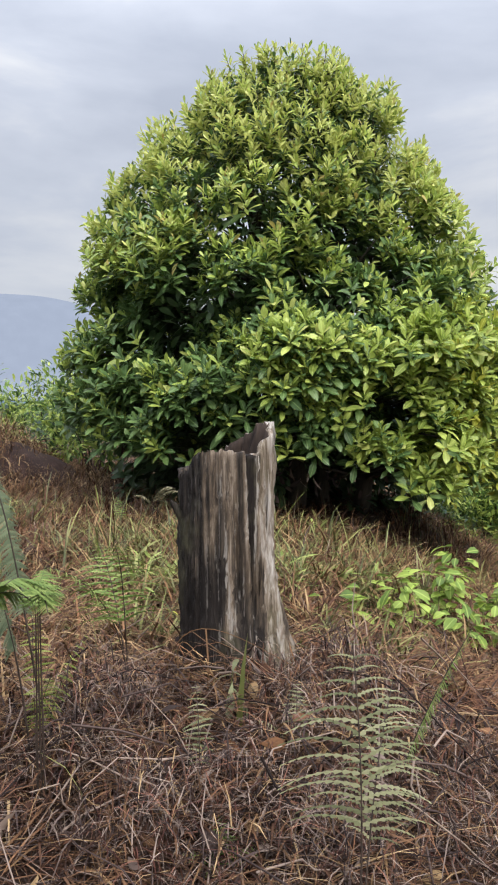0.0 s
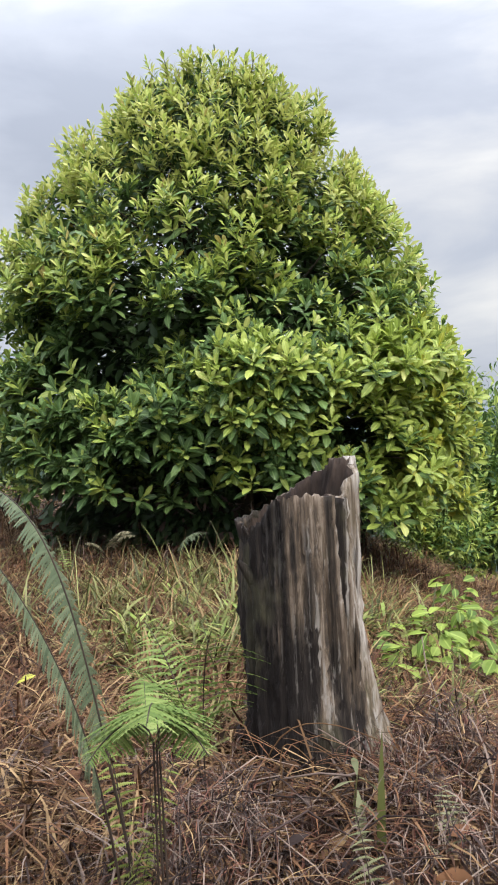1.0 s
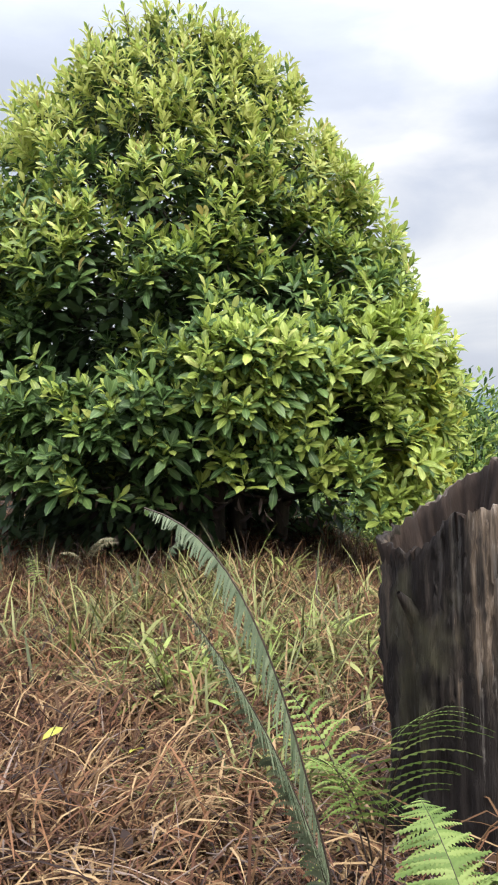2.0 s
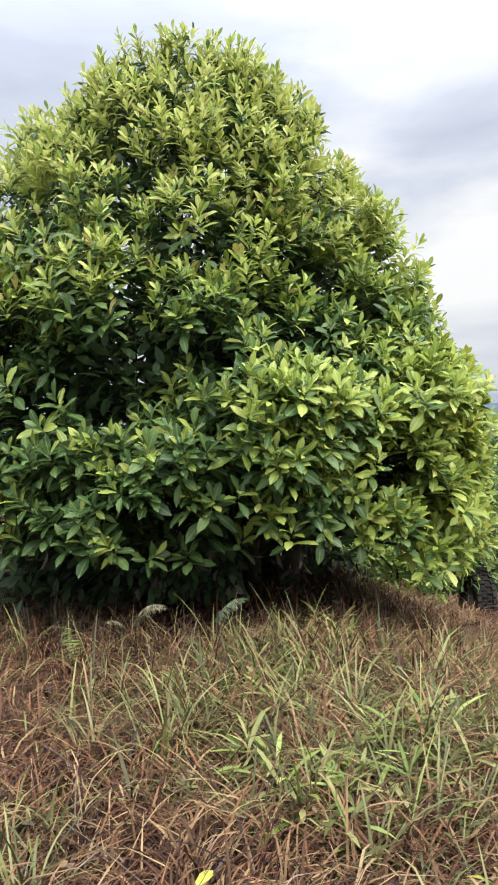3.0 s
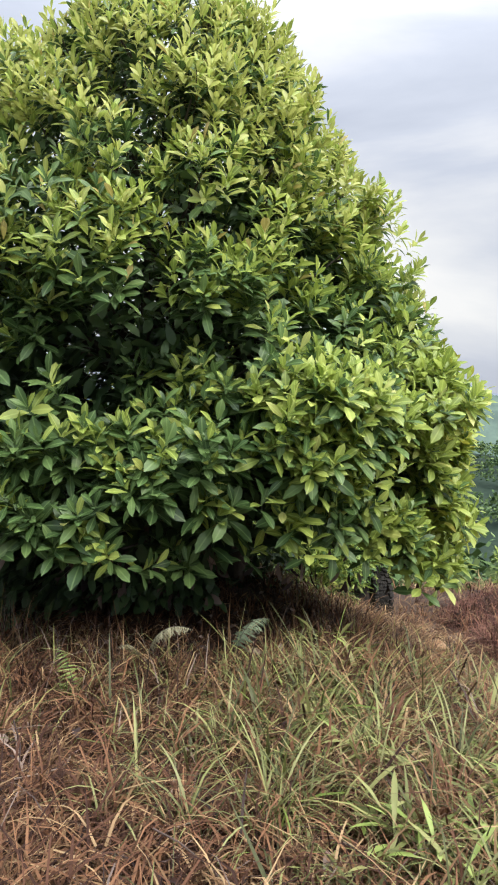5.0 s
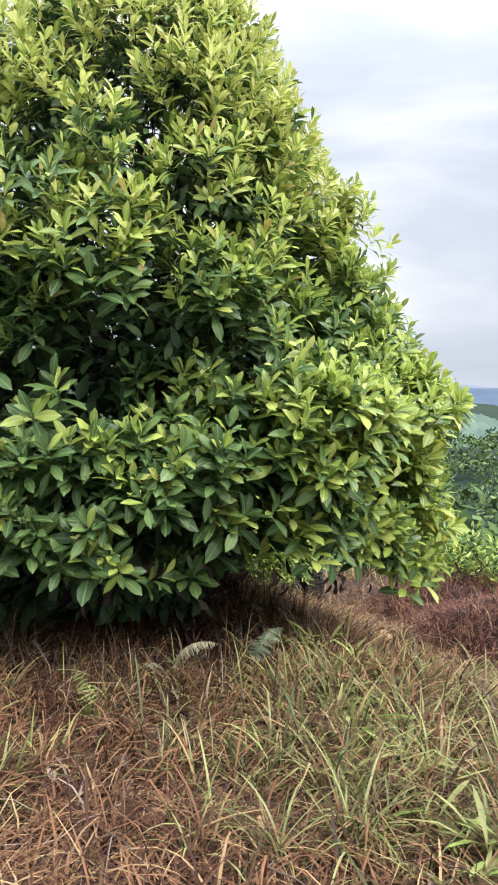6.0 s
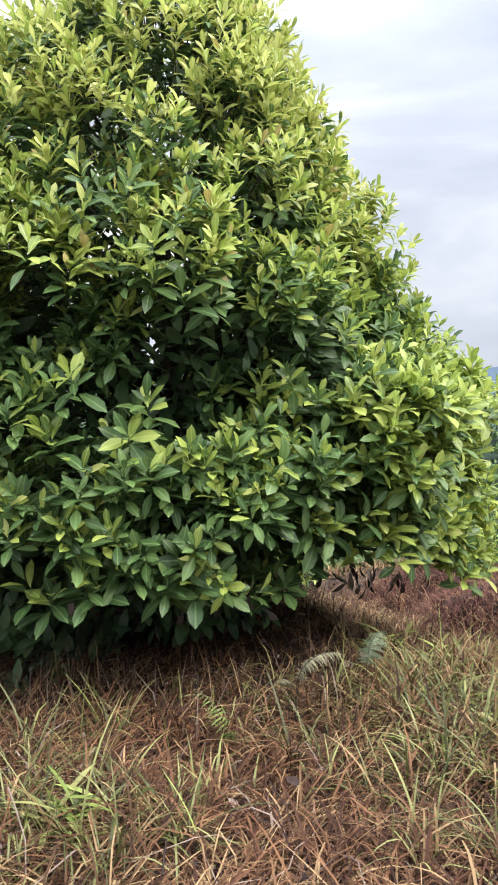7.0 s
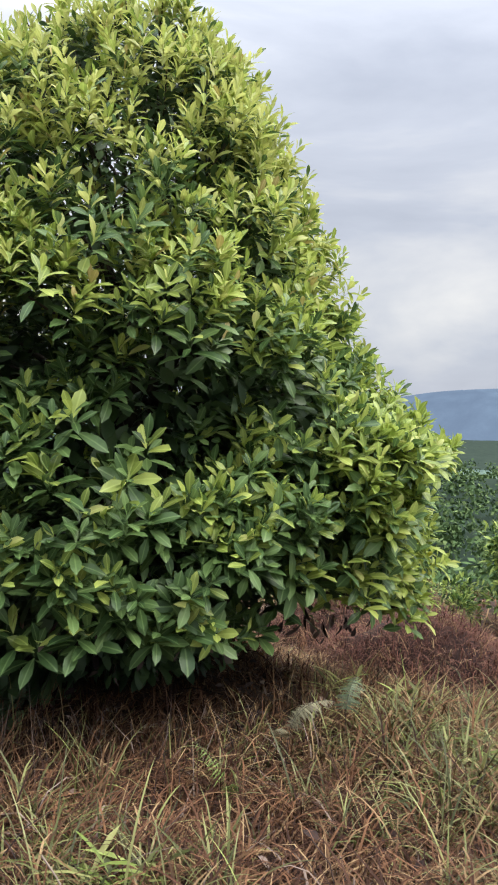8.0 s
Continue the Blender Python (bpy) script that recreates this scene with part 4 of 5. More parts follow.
        vv, ff = tube(path, w * (0.15 + 0.85 * np.sin(np.clip(t * 1.15, 0, 1) * math.pi)), 7)
        part("wood_splinter", mesh_np("wood_splinter", vv, [(ff, 0)], [WOOD]), stump, "pale splinter of wood")
    # a branch stub low on the left
    t = np.linspace(0, 1, 5)
    path = np.stack([-0.13 - 0.055 * t, -0.03 - 0.01 * t, 0.60 + 0.07 * t], 1)
    vv, ff = tube(path, 0.028 * (1 - 0.8 * t), 8)
    part("branch_stub", mesh_np("branch_stub", vv, [(ff, 0)], [WOOD]), stump)
    return stump


build_stump()


# ---- ferns ----
def frond_mesh(length, width, arch, pairs, mat, rise, stem_bare=0.25, droop=0.32, seed=0, path=None, bow=0.0):
    """One frond that rises along +x and arches over: a dark stalk with toothed leaflets in pairs."""
    r = np.random.default_rng(seed)
    t = np.linspace(0, 1, 24)
    bend = max(0.0, stem_bare * 0.85 if stem_bare > 0.5 else 0.0)
    ang = rise - arch * np.maximum(0, (t - bend) / (1 - bend)) ** ((0.5 if mat is FERN_GREEN else 1.0) if bend else 1.6)
    step = length / 23
    x = np.concatenate([[0], np.cumsum(np.cos(ang[:-1]) * step)])
    z = np.concatenate([[0], np.cumsum(np.sin(ang[:-1]) * step)])
    y = 0.03 * length * np.sin(t * 3 + seed) * (1 - stem_bare)
    if path is None:
        path = np.stack([x, y, z], 1)
    sv, sf = tube(path, (length * (0.0030 - 0.0024 * t) + 0.0007) * (0.45 if stem_bare > 0.8 else 1.0), 5)
    tang = unit(np.gradient(path, axis=0))
    stalk = mesh_np("frond", sv, [(sf, 0)], [FERN_STEM])
    leaflets = []
    for s in np.linspace(stem_bare, 0.995, pairs):
        c = np.array([np.interp(s, t, path[:, a]) for a in range(3)])
        d = np.array([np.interp(s, t, tang[:, a]) for a in range(3)])
        u = (s - stem_bare) / (1 - stem_bare)
        ln = width * (0.15 + 1.0 * math.sin(math.pi * min(1, 0.28 + 0.72 * u)) ** 0.9) * r.uniform(0.70, 1.12) * (1 if u < 0.97 else 0.5)
        across = unit(np.cross(d, [0.0, 0.0, 1.0]) + np.array([0, 1e-4, 0]))
        for side in (-1, 1):
            lat = unit(-side * across + d * (0.38 + 0.15 * r.normal()) + np.array([0, 0, -droop + bow + r.normal() * 0.10]))
            wv = unit(d - lat * (d @ lat))
            m = 9
            pts, tris = [], []
            for q in range(m + 1):
                f = q / m
                p = c + lat * ln * f + np.array([0, 0, -(droop * 0.6 + bow * 0.5) * ln * f * f])
                wq = min(ln * 0.10, 0.0105) * (0.5 if bow else 1) * (1 - f) ** 0.6 + 0.0005
                pts += [p + wv * wq * 0.25, p - wv * wq * 0.25]
                if q < m:
                    g = f + 0.75 / m
                    pm = c + lat * ln * g + np.array([0, 0, -(droop * 0.6 + bow * 0.5) * ln * g * g - wq * 0.3])
                    pts += [pm + wv * wq, pm - wv * wq]
            for q in range(m):
                a = q * 4
                tris += [(a, a + 1, a + 5), (a, a + 5, a + 4), (a, a + 4, a + 2), (a + 1, a + 3, a + 5)]
            leaflets.append(mesh_np("leaflet", np.array(pts), [(np.array(tris), 0)], [mat], smooth=False))
    return stalk, leaflets


def add_frond(ob, made, turn=0.0, at=(0, 0, 0)):
    stalk, leaflets = made
    f = part("frond", stalk, ob)
    f.matrix_basis = pose(*at, 0, 0, turn)
    for me in leaflets:
        part("leaflet", me, f)
    return f


def fern(x, y, fronds, mat, label, z=None, group=""):
    """fronds: (heading, length, width, rise, arch, bare part of the stalk); degrees and metres."""
    ob = thing("fern", label, "fern", (x, y, float(height(x, y)) - 0.02 if z is None else z), group)
    for i, (head, ln, w, rise, arch, bare) in enumerate(fronds):
        made = frond_mesh(ln, w, radians(arch), int((9 + ln * 11) * (1.9 if bare > 0.5 else 0.9 if w > 0.15 else 1.25)), mat, radians(rise), bare, bow=0.45 if w > 0.1 else 0.0, seed=i + int(abs(x * 31 + y * 17) * 10))
        add_frond(ob, made, head, (0.01 * math.cos(i), 0.01 * math.sin(i), 0))
    return ob


fern(-0.535, 1.99, ((264, 0.83, 0.100, 91, 100, 0.79), (290, 0.80, 0.045, 90, 118, 0.80), (238, 0.80, 0.045, 90, 118, 0.80), (90, 0.70, 0.060, 89, 70, 0.82)),
     FERN_GREEN, "bright green fern with fronds spreading atop dark stems")
fern(-0.60, 2.22, ((120, 0.46, 0.045, 84, 30, 0.30), (40, 0.40, 0.040, 80, 40, 0.3), (300, 0.34, 0.040, 80, 40, 0.3)), FERN_YELLOW, "yellowish green fern among dark dead stems")


def arching_fern(p0, p1, p2, p3, width, mat, label, bare=0.36):
    """A single long frond on a path of its own."""
    t = np.linspace(0, 1, 24)[:, None]
    a, b, c, d = (np.array(p, dtype=float) - np.array(p0) for p in (p0, p1, p2, p3))
    path = a * (1 - t) ** 3 + 3 * b * t * (1 - t) ** 2 + 3 * c * t * t * (1 - t) + d * t ** 3
    ln = float(np.sum(np.linalg.norm(np.diff(path, axis=0), axis=1)))
    ob = thing("fern", label, "fern", p0)
    add_frond(ob, frond_mesh(ln, width, 0, int(105 * ln), mat, 0, bare, 0.48, 5, path))


arching_fern((-0.54, 2.22, 0.30), (-0.66, 2.24, 0.85), (-0.66, 2.26, 1.31), (-0.86, 2.31, 1.375), 0.060, FERN_BLUE, "tall blue-green fern frond arching from a black stem", 0.36)
arching_fern((-0.60, 2.16, 0.36), (-0.62, 2.16, 0.72), (-0.67, 2.16, 1.02), (-0.84, 2.15, 1.27), 0.062, FERN_BLUE, "tall blue-green fern frond bending over dry grass", 0.40)
fern(0.215, 1.585, ((92, 0.74, 0.160, 88, 20, 0.50), (60, 0.66, 0.105, 84, 40, 0.50)), FERN_PALE, "pale grey-green fern frond in dry grass", group="pale ferns")
arching_fern((0.36, 2.02, 0.32), (0.38, 2.00, 0.52), (0.48, 2.0, 0.72), (0.57, 2.0, 0.88), 0.030, FERN_GREEN, "narrow bright green fern frond")
fern(-0.13, 2.02, ((110, 0.34, 0.038, 84, 25, 0.40),), FERN_PALE, "small pale fern frond in dry grass", group="pale ferns")
fern(-0.06, 1.84, ((100, 0.16, 0.045, 70, 80, 0.1), (20, 0.14, 0.04, 60, 80, 0.1), (190, 0.13, 0.04, 60, 80, 0.1)), FERN_GREEN, "small green fern growing low in the litter")
fern(0.12, 2.25, ((80, 0.20, 0.04, 70, 40, 0.2), (200, 0.16, 0.035, 60, 50, 0.2)), FERN_PALE, "small pale fern frond in dry grass", group="pale ferns")
fern(-0.40, 2.60, ((268, 0.66, 0.155, 87, 62, 0.42), (215, 0.60, 0.12, 84, 70, 0.45), (120, 0.56, 0.11, 84, 60, 0.45)), FERN_GREEN, "green fern standing among grass")
fern(-0.70, 5.95, ((-45, 0.56, 0.062, 86, 112, 0.56), (-20, 0.50, 0.045, 85, 112, 0.60), (200, 0.44, 0.04, 85, 105, 0.62)), FERN_DRY, "dried pale fern at the tree's edge")
fern(-0.28, 5.86, ((5, 0.52, 0.060, 84, 112, 0.52),), FERN_BLUE, "blue-green fern frond in the shade of the tree")
fern(-0.98, 6.05, ((110, 0.36, 0.05, 78, 60, 0.3), (220, 0.30, 0.05, 70, 60, 0.3)), FERN_GREEN, "green fern standing among grass")


# ---- leafy weeds behind the stump ----
def weed(x, y, tall, seed, leaf_len=0.10):
    r = np.random.default_rng(seed)
    ob = thing("weed", "bright lime-green broadleaf weed with drooping leaves", "weed", (x, y, float(height(x, y)) - 0.02), "lime-green weeds")
    t = np.linspace(0, 1, 7)
    lean = r.normal(size=2) * 0.10
    path = np.stack([lean[0] * t ** 1.5, lean[1] * t ** 1.5, tall * t], 1)
    v, f = tube(path, 0.006 - 0.004 * t, 5)
    part("stem", mesh_np("stem", v, [(f, 0)], [WEED_STEM]), ob)
    for s in np.linspace(0.3, 1.0, max(6, int(tall * 46))):
        c = np.array([np.interp(s, t, path[:, a]) for a in range(3)])
        for q in range(2):
            a = r.uniform(0, 6.28)
            d = np.array([[math.cos(a), math.sin(a), r.uniform(-0.45, 0.35)]])
            st = c + d[0] * r.uniform(0.03, 0.09)
            p = leaf_points(st[None], d, np.array([[0, 0, 1.0]]) + 0.3 * r.normal(size=(1, 3)), leaf_len * r.uniform(0.7, 1.25), leaf_len * r.uniform(0.5, 0.7), r.uniform(0.1, 0.5))
            part("leaf", leaf_mesh("leaf", p, np.zeros(1, int), [WEED_LEAF]), ob)


for i, (x, y, tall) in enumerate(((0.52, 3.80, 0.26), (0.66, 3.95, 0.32), (0.85, 4.05, 0.45), (1.00, 4.20, 0.42), (1.12, 4.00, 0.36), (1.22, 4.35, 0.52), (0.95, 4.45, 0.40),
                                  (1.40, 4.30, 0.45), (1.50, 4.70, 0.55), (1.25, 5.00, 0.50), (1.75, 5.2, 0.6), (0.60, 4.25, 0.22))):
    weed(x, y, tall * 0.76, 60 + i, 0.092)


# ---- bushes ----
def bush(x, y, wide, tall, count, leaf, seed, label, mats, z=None, clear=0.12):
    r = np.random.default_rng(seed)
    zb = float(height(x, y)) - 0.03 if z is None else z
    ob = thing("bush", label, "bush", (x, y, zb), "bushes on the slope")
    k = max(6, count // 55)
    lumps = unit(r.normal(size=(k, 3)))
    lumps = np.stack([lumps[:, 0] * wide * 0.36, lumps[:, 1] * wide * 0.36, tall * (0.55 + 0.30 * lumps[:, 2])], 1) * r.uniform(0.8, 1.0, (k, 1))
    pick = r.integers(0, k, count)
    d = unit(r.normal(size=(count, 3)))
    size = 0.20 * min(wide, tall) * r.uniform(0.8, 1.25, k)
    b = lumps[pick] + d * (size[pick] * r.uniform(0.6, 1.1, count))[:, None]
    b[:, 2] = np.maximum(b[:, 2], tall * clear)
    al = unit(d + np.array([0, 0, 0.3]) + r.normal(size=d.shape) * 0.5)
    p = leaf_points(b, al, unit(d * 0.4 + np.array([0, 0, 1.0]) + r.normal(size=d.shape) * 0.3), leaf * r.uniform(0.7, 1.3, count), leaf * r.uniform(0.28, 0.42, count), r.uniform(0.05, 0.35, count))
    part("crown", leaf_mesh("crown", p, r.integers(0, len(mats), count), mats), ob, kind="stuff")
    for i in range(5):
        end = lumps[i % k]
        t = np.linspace(0, 1, 6)[:, None]
        path = np.array([0.03 * math.cos(i * 1.3), 0.03 * math.sin(i * 1.3), 0]) * (1 - t) + end * t + np.array([0, 0, 0.06 * tall]) * np.sin(t * 3.1)
        v, f = tube(path, np.linspace(0.016, 0.005, 6) * (0.5 + wide * 0.4), 5)
        part("stem", mesh_np("stem", v, [(f, 0)], [BARK]), ob)
    return ob


bush(4.0, 10.4, 2.2, 3.0, 10000, 0.12, 81, "leafy dark green bush standing behind the tree", [BUSH_LEAF, BUSH_LEAF, YOUNG])
bush(3.1, 9.2, 1.0, 1.25, 1800, 0.10, 82, "low light green bush beside the tree", [BUSH_LEAF, YOUNG])
bush(2.62, 8.85, 1.05, 1.0, 2200, 0.085, 88, "low straggling green bush under the tree's edge", [BUSH_LEAF, YOUNG])
bush(2.25, 9.6, 0.95, 0.95, 1600, 0.09, 89, "low straggling green bush under the tree's edge", [BUSH_LEAF, YOUNG])
bush(-2.5, 10.2, 1.2, 1.5, 1500, 0.09, 83, "green bush on the ridge edge", [BUSH_LEAF, YOUNG])
bush(-3.3, 10.6, 1.0, 1.35, 1200, 0.09, 84, "green bush on the ridge edge", [BUSH_LEAF, YOUNG])
bush(-1.8, 9.3, 1.1, 1.35, 1500, 0.10, 85, "light green bush beside the tree", [BUSH_LEAF, YOUNG])
bush(5.75, 8.45, 1.3, 1.0, 1700, 0.10, 94, "yellow-green bush at the slope's edge", [YOUNG, BUSH_LEAF])
bush(6.22, 6.50, 0.7, 1.75, 1500, 0.11, 86, "yellow-green bush at the slope's edge", [YOUNG, BUSH_LEAF])
bush(6.0, 7.12, 0.7, 0.80, 800, 0.09, 87, "yellow-green bush at the slope's edge", [YOUNG, BUSH_LEAF])


# ---- heaps of dead bracken ----
def heap(name, x, y, rx, ry, tall, count, seed, label, straw=0.14, mats=None):
    r = np.random.default_rng(seed)
    a, q = r.uniform(0, 6.283, count), np.sqrt(r.random(count))
    px, py = x + rx * q * np.cos(a), y + ry * q * np.sin(a)
    h = tall * (1 - q ** 2) * (0.75 + 0.25 * waves(px, py, 3.0, seed))
    base = np.stack([px, py, height(px, py) + h * r.uniform(0.35, 1.0, count)], 1)
    p = blade_points(base - np.array([x, y, 0]), r.uniform(0, 6.283, count), r.uniform(0.12, 0.36, count), r.uniform(0.003, 0.010, count),
                     r.uniform(0.3, 1.7, count), r.uniform(1.2, 3.0, count))
    ob = new(name, blade_mesh(name, p, (r.random(count) < straw).astype(int), mats or [BRACKEN, DRY_STRAW]))
    ob.location = (x, y, 0)
    # its core of packed litter
    n = 28
    gx, gy = np.meshgrid(np.linspace(-1, 1, n), np.linspace(-1, 1, n), indexing="ij")
    qq = np.clip(np.hypot(gx, gy), 0, 1)
    zx, zy = x + rx * gx, y + ry * gy
    zz = height(zx, zy) - 0.06 + tall * (1 - qq ** 2) * 0.72 + 0.03 * waves(zx, zy, 9, seed)
    i, j = np.meshgrid(np.arange(n - 1), np.arange(n - 1), indexing="ij")
    f = np.stack([i * n + j, (i + 1) * n + j, (i + 1) * n + j + 1, i * n + j + 1], -1).reshape(-1, 4)
    core = part("core", mesh_np("core", np.stack([gx * rx, gy * ry, zz], -1).reshape(-1, 3), [(f, 0)], [HEAP_CORE]), ob)
    return tagged(ob, label, "bracken heap", kind="stuff")


heap("bracken_heap", 4.40, 6.95, 1.0, 1.15, 0.78, 15000, 91, "heap of dead red-brown bracken at the slope's edge")
heap("bracken_heap", 5.3, 8.4, 1.0, 0.9, 0.50, 6000, 92, "heap of dead red-brown bracken at the slope's edge")
heap("bracken_heap", -2.9, 8.6, 1.3, 1.2, 0.75, 13000, 93, "mound of dry brown bracken on the ridge", 0.78, [DRY_RED, DRY_STRAW])


# ---- rock, old tyre, small sawn stub ----
def build_rock(x, y, size, seed):
    bm = bmesh.new()
    bmesh.ops.create_icosphere(bm, subdivisions=3, radius=size)
    for v in bm.verts:
        n = noise.noise(v.co * (3.0 / size * 0.35) + Vector((seed, 0, 0)))
        v.co = Vector((v.co.x * 1.15, v.co.y * 0.9, v.co.z * 0.85)) * (1 + 0.28 * n)
    me = bpy.data.meshes.new("rock")
    bm.to_mesh(me)
    bm.free()
    me.materials.append(ROCK)
    ob = new("rock", me)
    ob.location = (x, y, float(height(x, y)) + size * 0.45)
    return tagged(ob, "rounded orange-tan rock lying by the bracken heap", "rock")


build_rock(3.23, 7.75, 0.085, 3)


def build_tyre(x, y, turn):
    """An off-road tyre standing upright, with rows of chunky tread blocks."""
    R, W = 0.40, 0.27
    ob = thing("off_road_tyre", "worn black off-road tyre with chunky tread, half behind grass", "tyre", (x, y, float(height(x, y)) + R - 0.20))
    ob.rotation_euler = (0, 0, radians(turn))
    na = 72
    prof = [(0.22, -0.10), (0.25, -0.125), (0.33, -0.135), (0.375, -0.125), (0.385, -0.09), (0.388, 0.0), (0.385, 0.09), (0.375, 0.125), (0.33, 0.135), (0.25, 0.125), (0.22, 0.10)]
    ang = np.arange(na) * 2 * math.pi / na
    v = np.concatenate([np.stack([np.full(na, w), rr * np.cos(ang), rr * np.sin(ang)], 1) for rr, w in prof])
    m = len(prof)
    i, j = np.meshgrid(np.arange(m), np.arange(na), indexing="ij")
    k, i2 = (j + 1) % na, (i + 1) % m
    q = np.stack([i * na + j, i * na + k, i2 * na + k, i2 * na + j], -1).reshape(-1, 4)
    part("carcass", mesh_np("carcass", v, [(q, 0)], [RUBBER]), ob)
    bm = bmesh.new()
    bmesh.ops.create_cube(bm, size=1.0)
    bmesh.ops.bevel(bm, geom=bm.edges[:], offset=0.06, segments=1, affect="EDGES")
    block = bpy.data.meshes.new("tread_block")
    bm.to_mesh(block)
    bm.free()
    block.materials.append(RUBBER)
    for a in range(30):
        th = 2 * math.pi * a / 30
        for w, sh in ((-0.095, 0.0), (-0.032, 0.5), (0.032, 0.0), (0.095, 0.5)):
            t2 = th + sh * 2 * math.pi / 30
            b = part("tread_block", block, ob)
            b.matrix_basis = pose(w, 0.392 * math.cos(t2), 0.392 * math.sin(t2), math.degrees(t2), 0, 14 if w * (sh - 0.25) > 0 else -14) @ Matrix.Diagonal((0.056, 0.030, 0.056, 1))
    return ob


build_tyre(4.45, 10.0, -18)


def build_stub(x, y):
    at_z = float(height(x, y)) - 0.03
    ob = thing("sawn_stub", "small grey sawn-off stub in the grass", "stump", (x, y, at_z))
    na = 40
    az = np.arange(na) * 2 * math.pi / na
    rows = []
    for f in np.linspace(0, 1, 9):
        rr = 0.095 + 0.03 * math.exp(-f * 5) + 0.008 * np.sin(az * 6 + 1) + 0.004 * np.sin(az * 13)
        rows.append(np.stack([rr * np.cos(az), rr * np.sin(az), 0.30 * f * (1 + 0.08 * np.cos(az))], 1))
    rows.append(np.stack([0.05 * np.cos(az), 0.05 * np.sin(az), 0.302 + 0 * az], 1))
    v = np.concatenate(rows + [[[0, 0, 0.303]]])
    n = len(rows)
    i, j = np.meshgrid(np.arange(n - 1), np.arange(na), indexing="ij")
    k = (j + 1) % na
    q = np.stack([i * na + j, i * na + k, (i + 1) * na + k, (i + 1) * na + j], -1).reshape(-1, 4)
    cap = np.stack([(n - 1) * na + np.arange(na), (n - 1) * na + (np.arange(na) + 1) % na, np.full(na, len(v) - 1)], 1)
    part("trunk_shell", mesh_np("trunk_shell", v, [(q, 0), (cap, 0)], [WOOD]), ob)


build_stub(3.5, 10.0)


# ---- grass, litter and twigs ----
def scatter(count, seed, x0=-6.0, x1=6.5, y0=0.6, y1=12.0):
    """Places that thin out away from the walk."""
    r = np.random.default_rng(seed)
    x, y = r.uniform(x0, x1, count * 3), r.uniform(y0, y1, count * 3)
    d = np.hypot(x + 0.6, y - 4.0)
    keep = r.random(count * 3) < np.clip(1.25 - d / 7.0, 0.10, 1.0)
    x, y = x[keep][:count], y[keep][:count]
    # nothing grows inside the stump
    ok = np.hypot(x + 0.085, y - 2.79) > 0.17
    return x[ok], y[ok], np.random.default_rng(seed + 500)


def greenness(x, y):
    g = 0.30 * waves(x, y, 1.7, 61) + 0.25 * waves(x, y, 4.5, 62)
    g = g + 0.75 * np.exp(-((x + 0.5) / 1.0) ** 2 - ((y - 4.3) / 0.8) ** 2) + 0.85 * np.exp(-((x - 0.5) / 0.9) ** 2 - ((y - 4.8) / 0.9) ** 2)
    g = g + 0.75 * np.exp(-((x - 1.4) / 1.3) ** 2 - ((y - 6.0) / 0.9) ** 2)
    g = g - 0.7 * sstep(3.2, 2.2, y) - 0.5 * np.exp(-((x + 1.6) / 0.9) ** 2 - ((y - 4.8) / 1.2) ** 2)
    return g


def shade(x, y):
    """Under the crown hardly anything grows."""
    return np.hypot(x - TREE[0], y - TREE[1]) < 1.45


# where clumps of short broad-bladed grass come up
BROAD_SPOTS = ((-0.56, 4.44), (-0.08, 4.47), (-0.02, 4.34), (-0.27, 4.99), (-0.64, 4.30), (-0.43, 4.05), (-0.18, 4.03), (0.14, 4.04), (-0.27, 3.97), (0.45, 5.85), (0.61, 6.19), (0.26, 4.54),
               (-0.30, 4.14), (-0.10, 5.32), (0.02, 4.15), (-0.35, 4.25), (0.20, 4.40), (-0.50, 3.80), (0.45, 4.25), (0.70, 4.60), (-1.82, 5.90), (-1.36, 3.58))


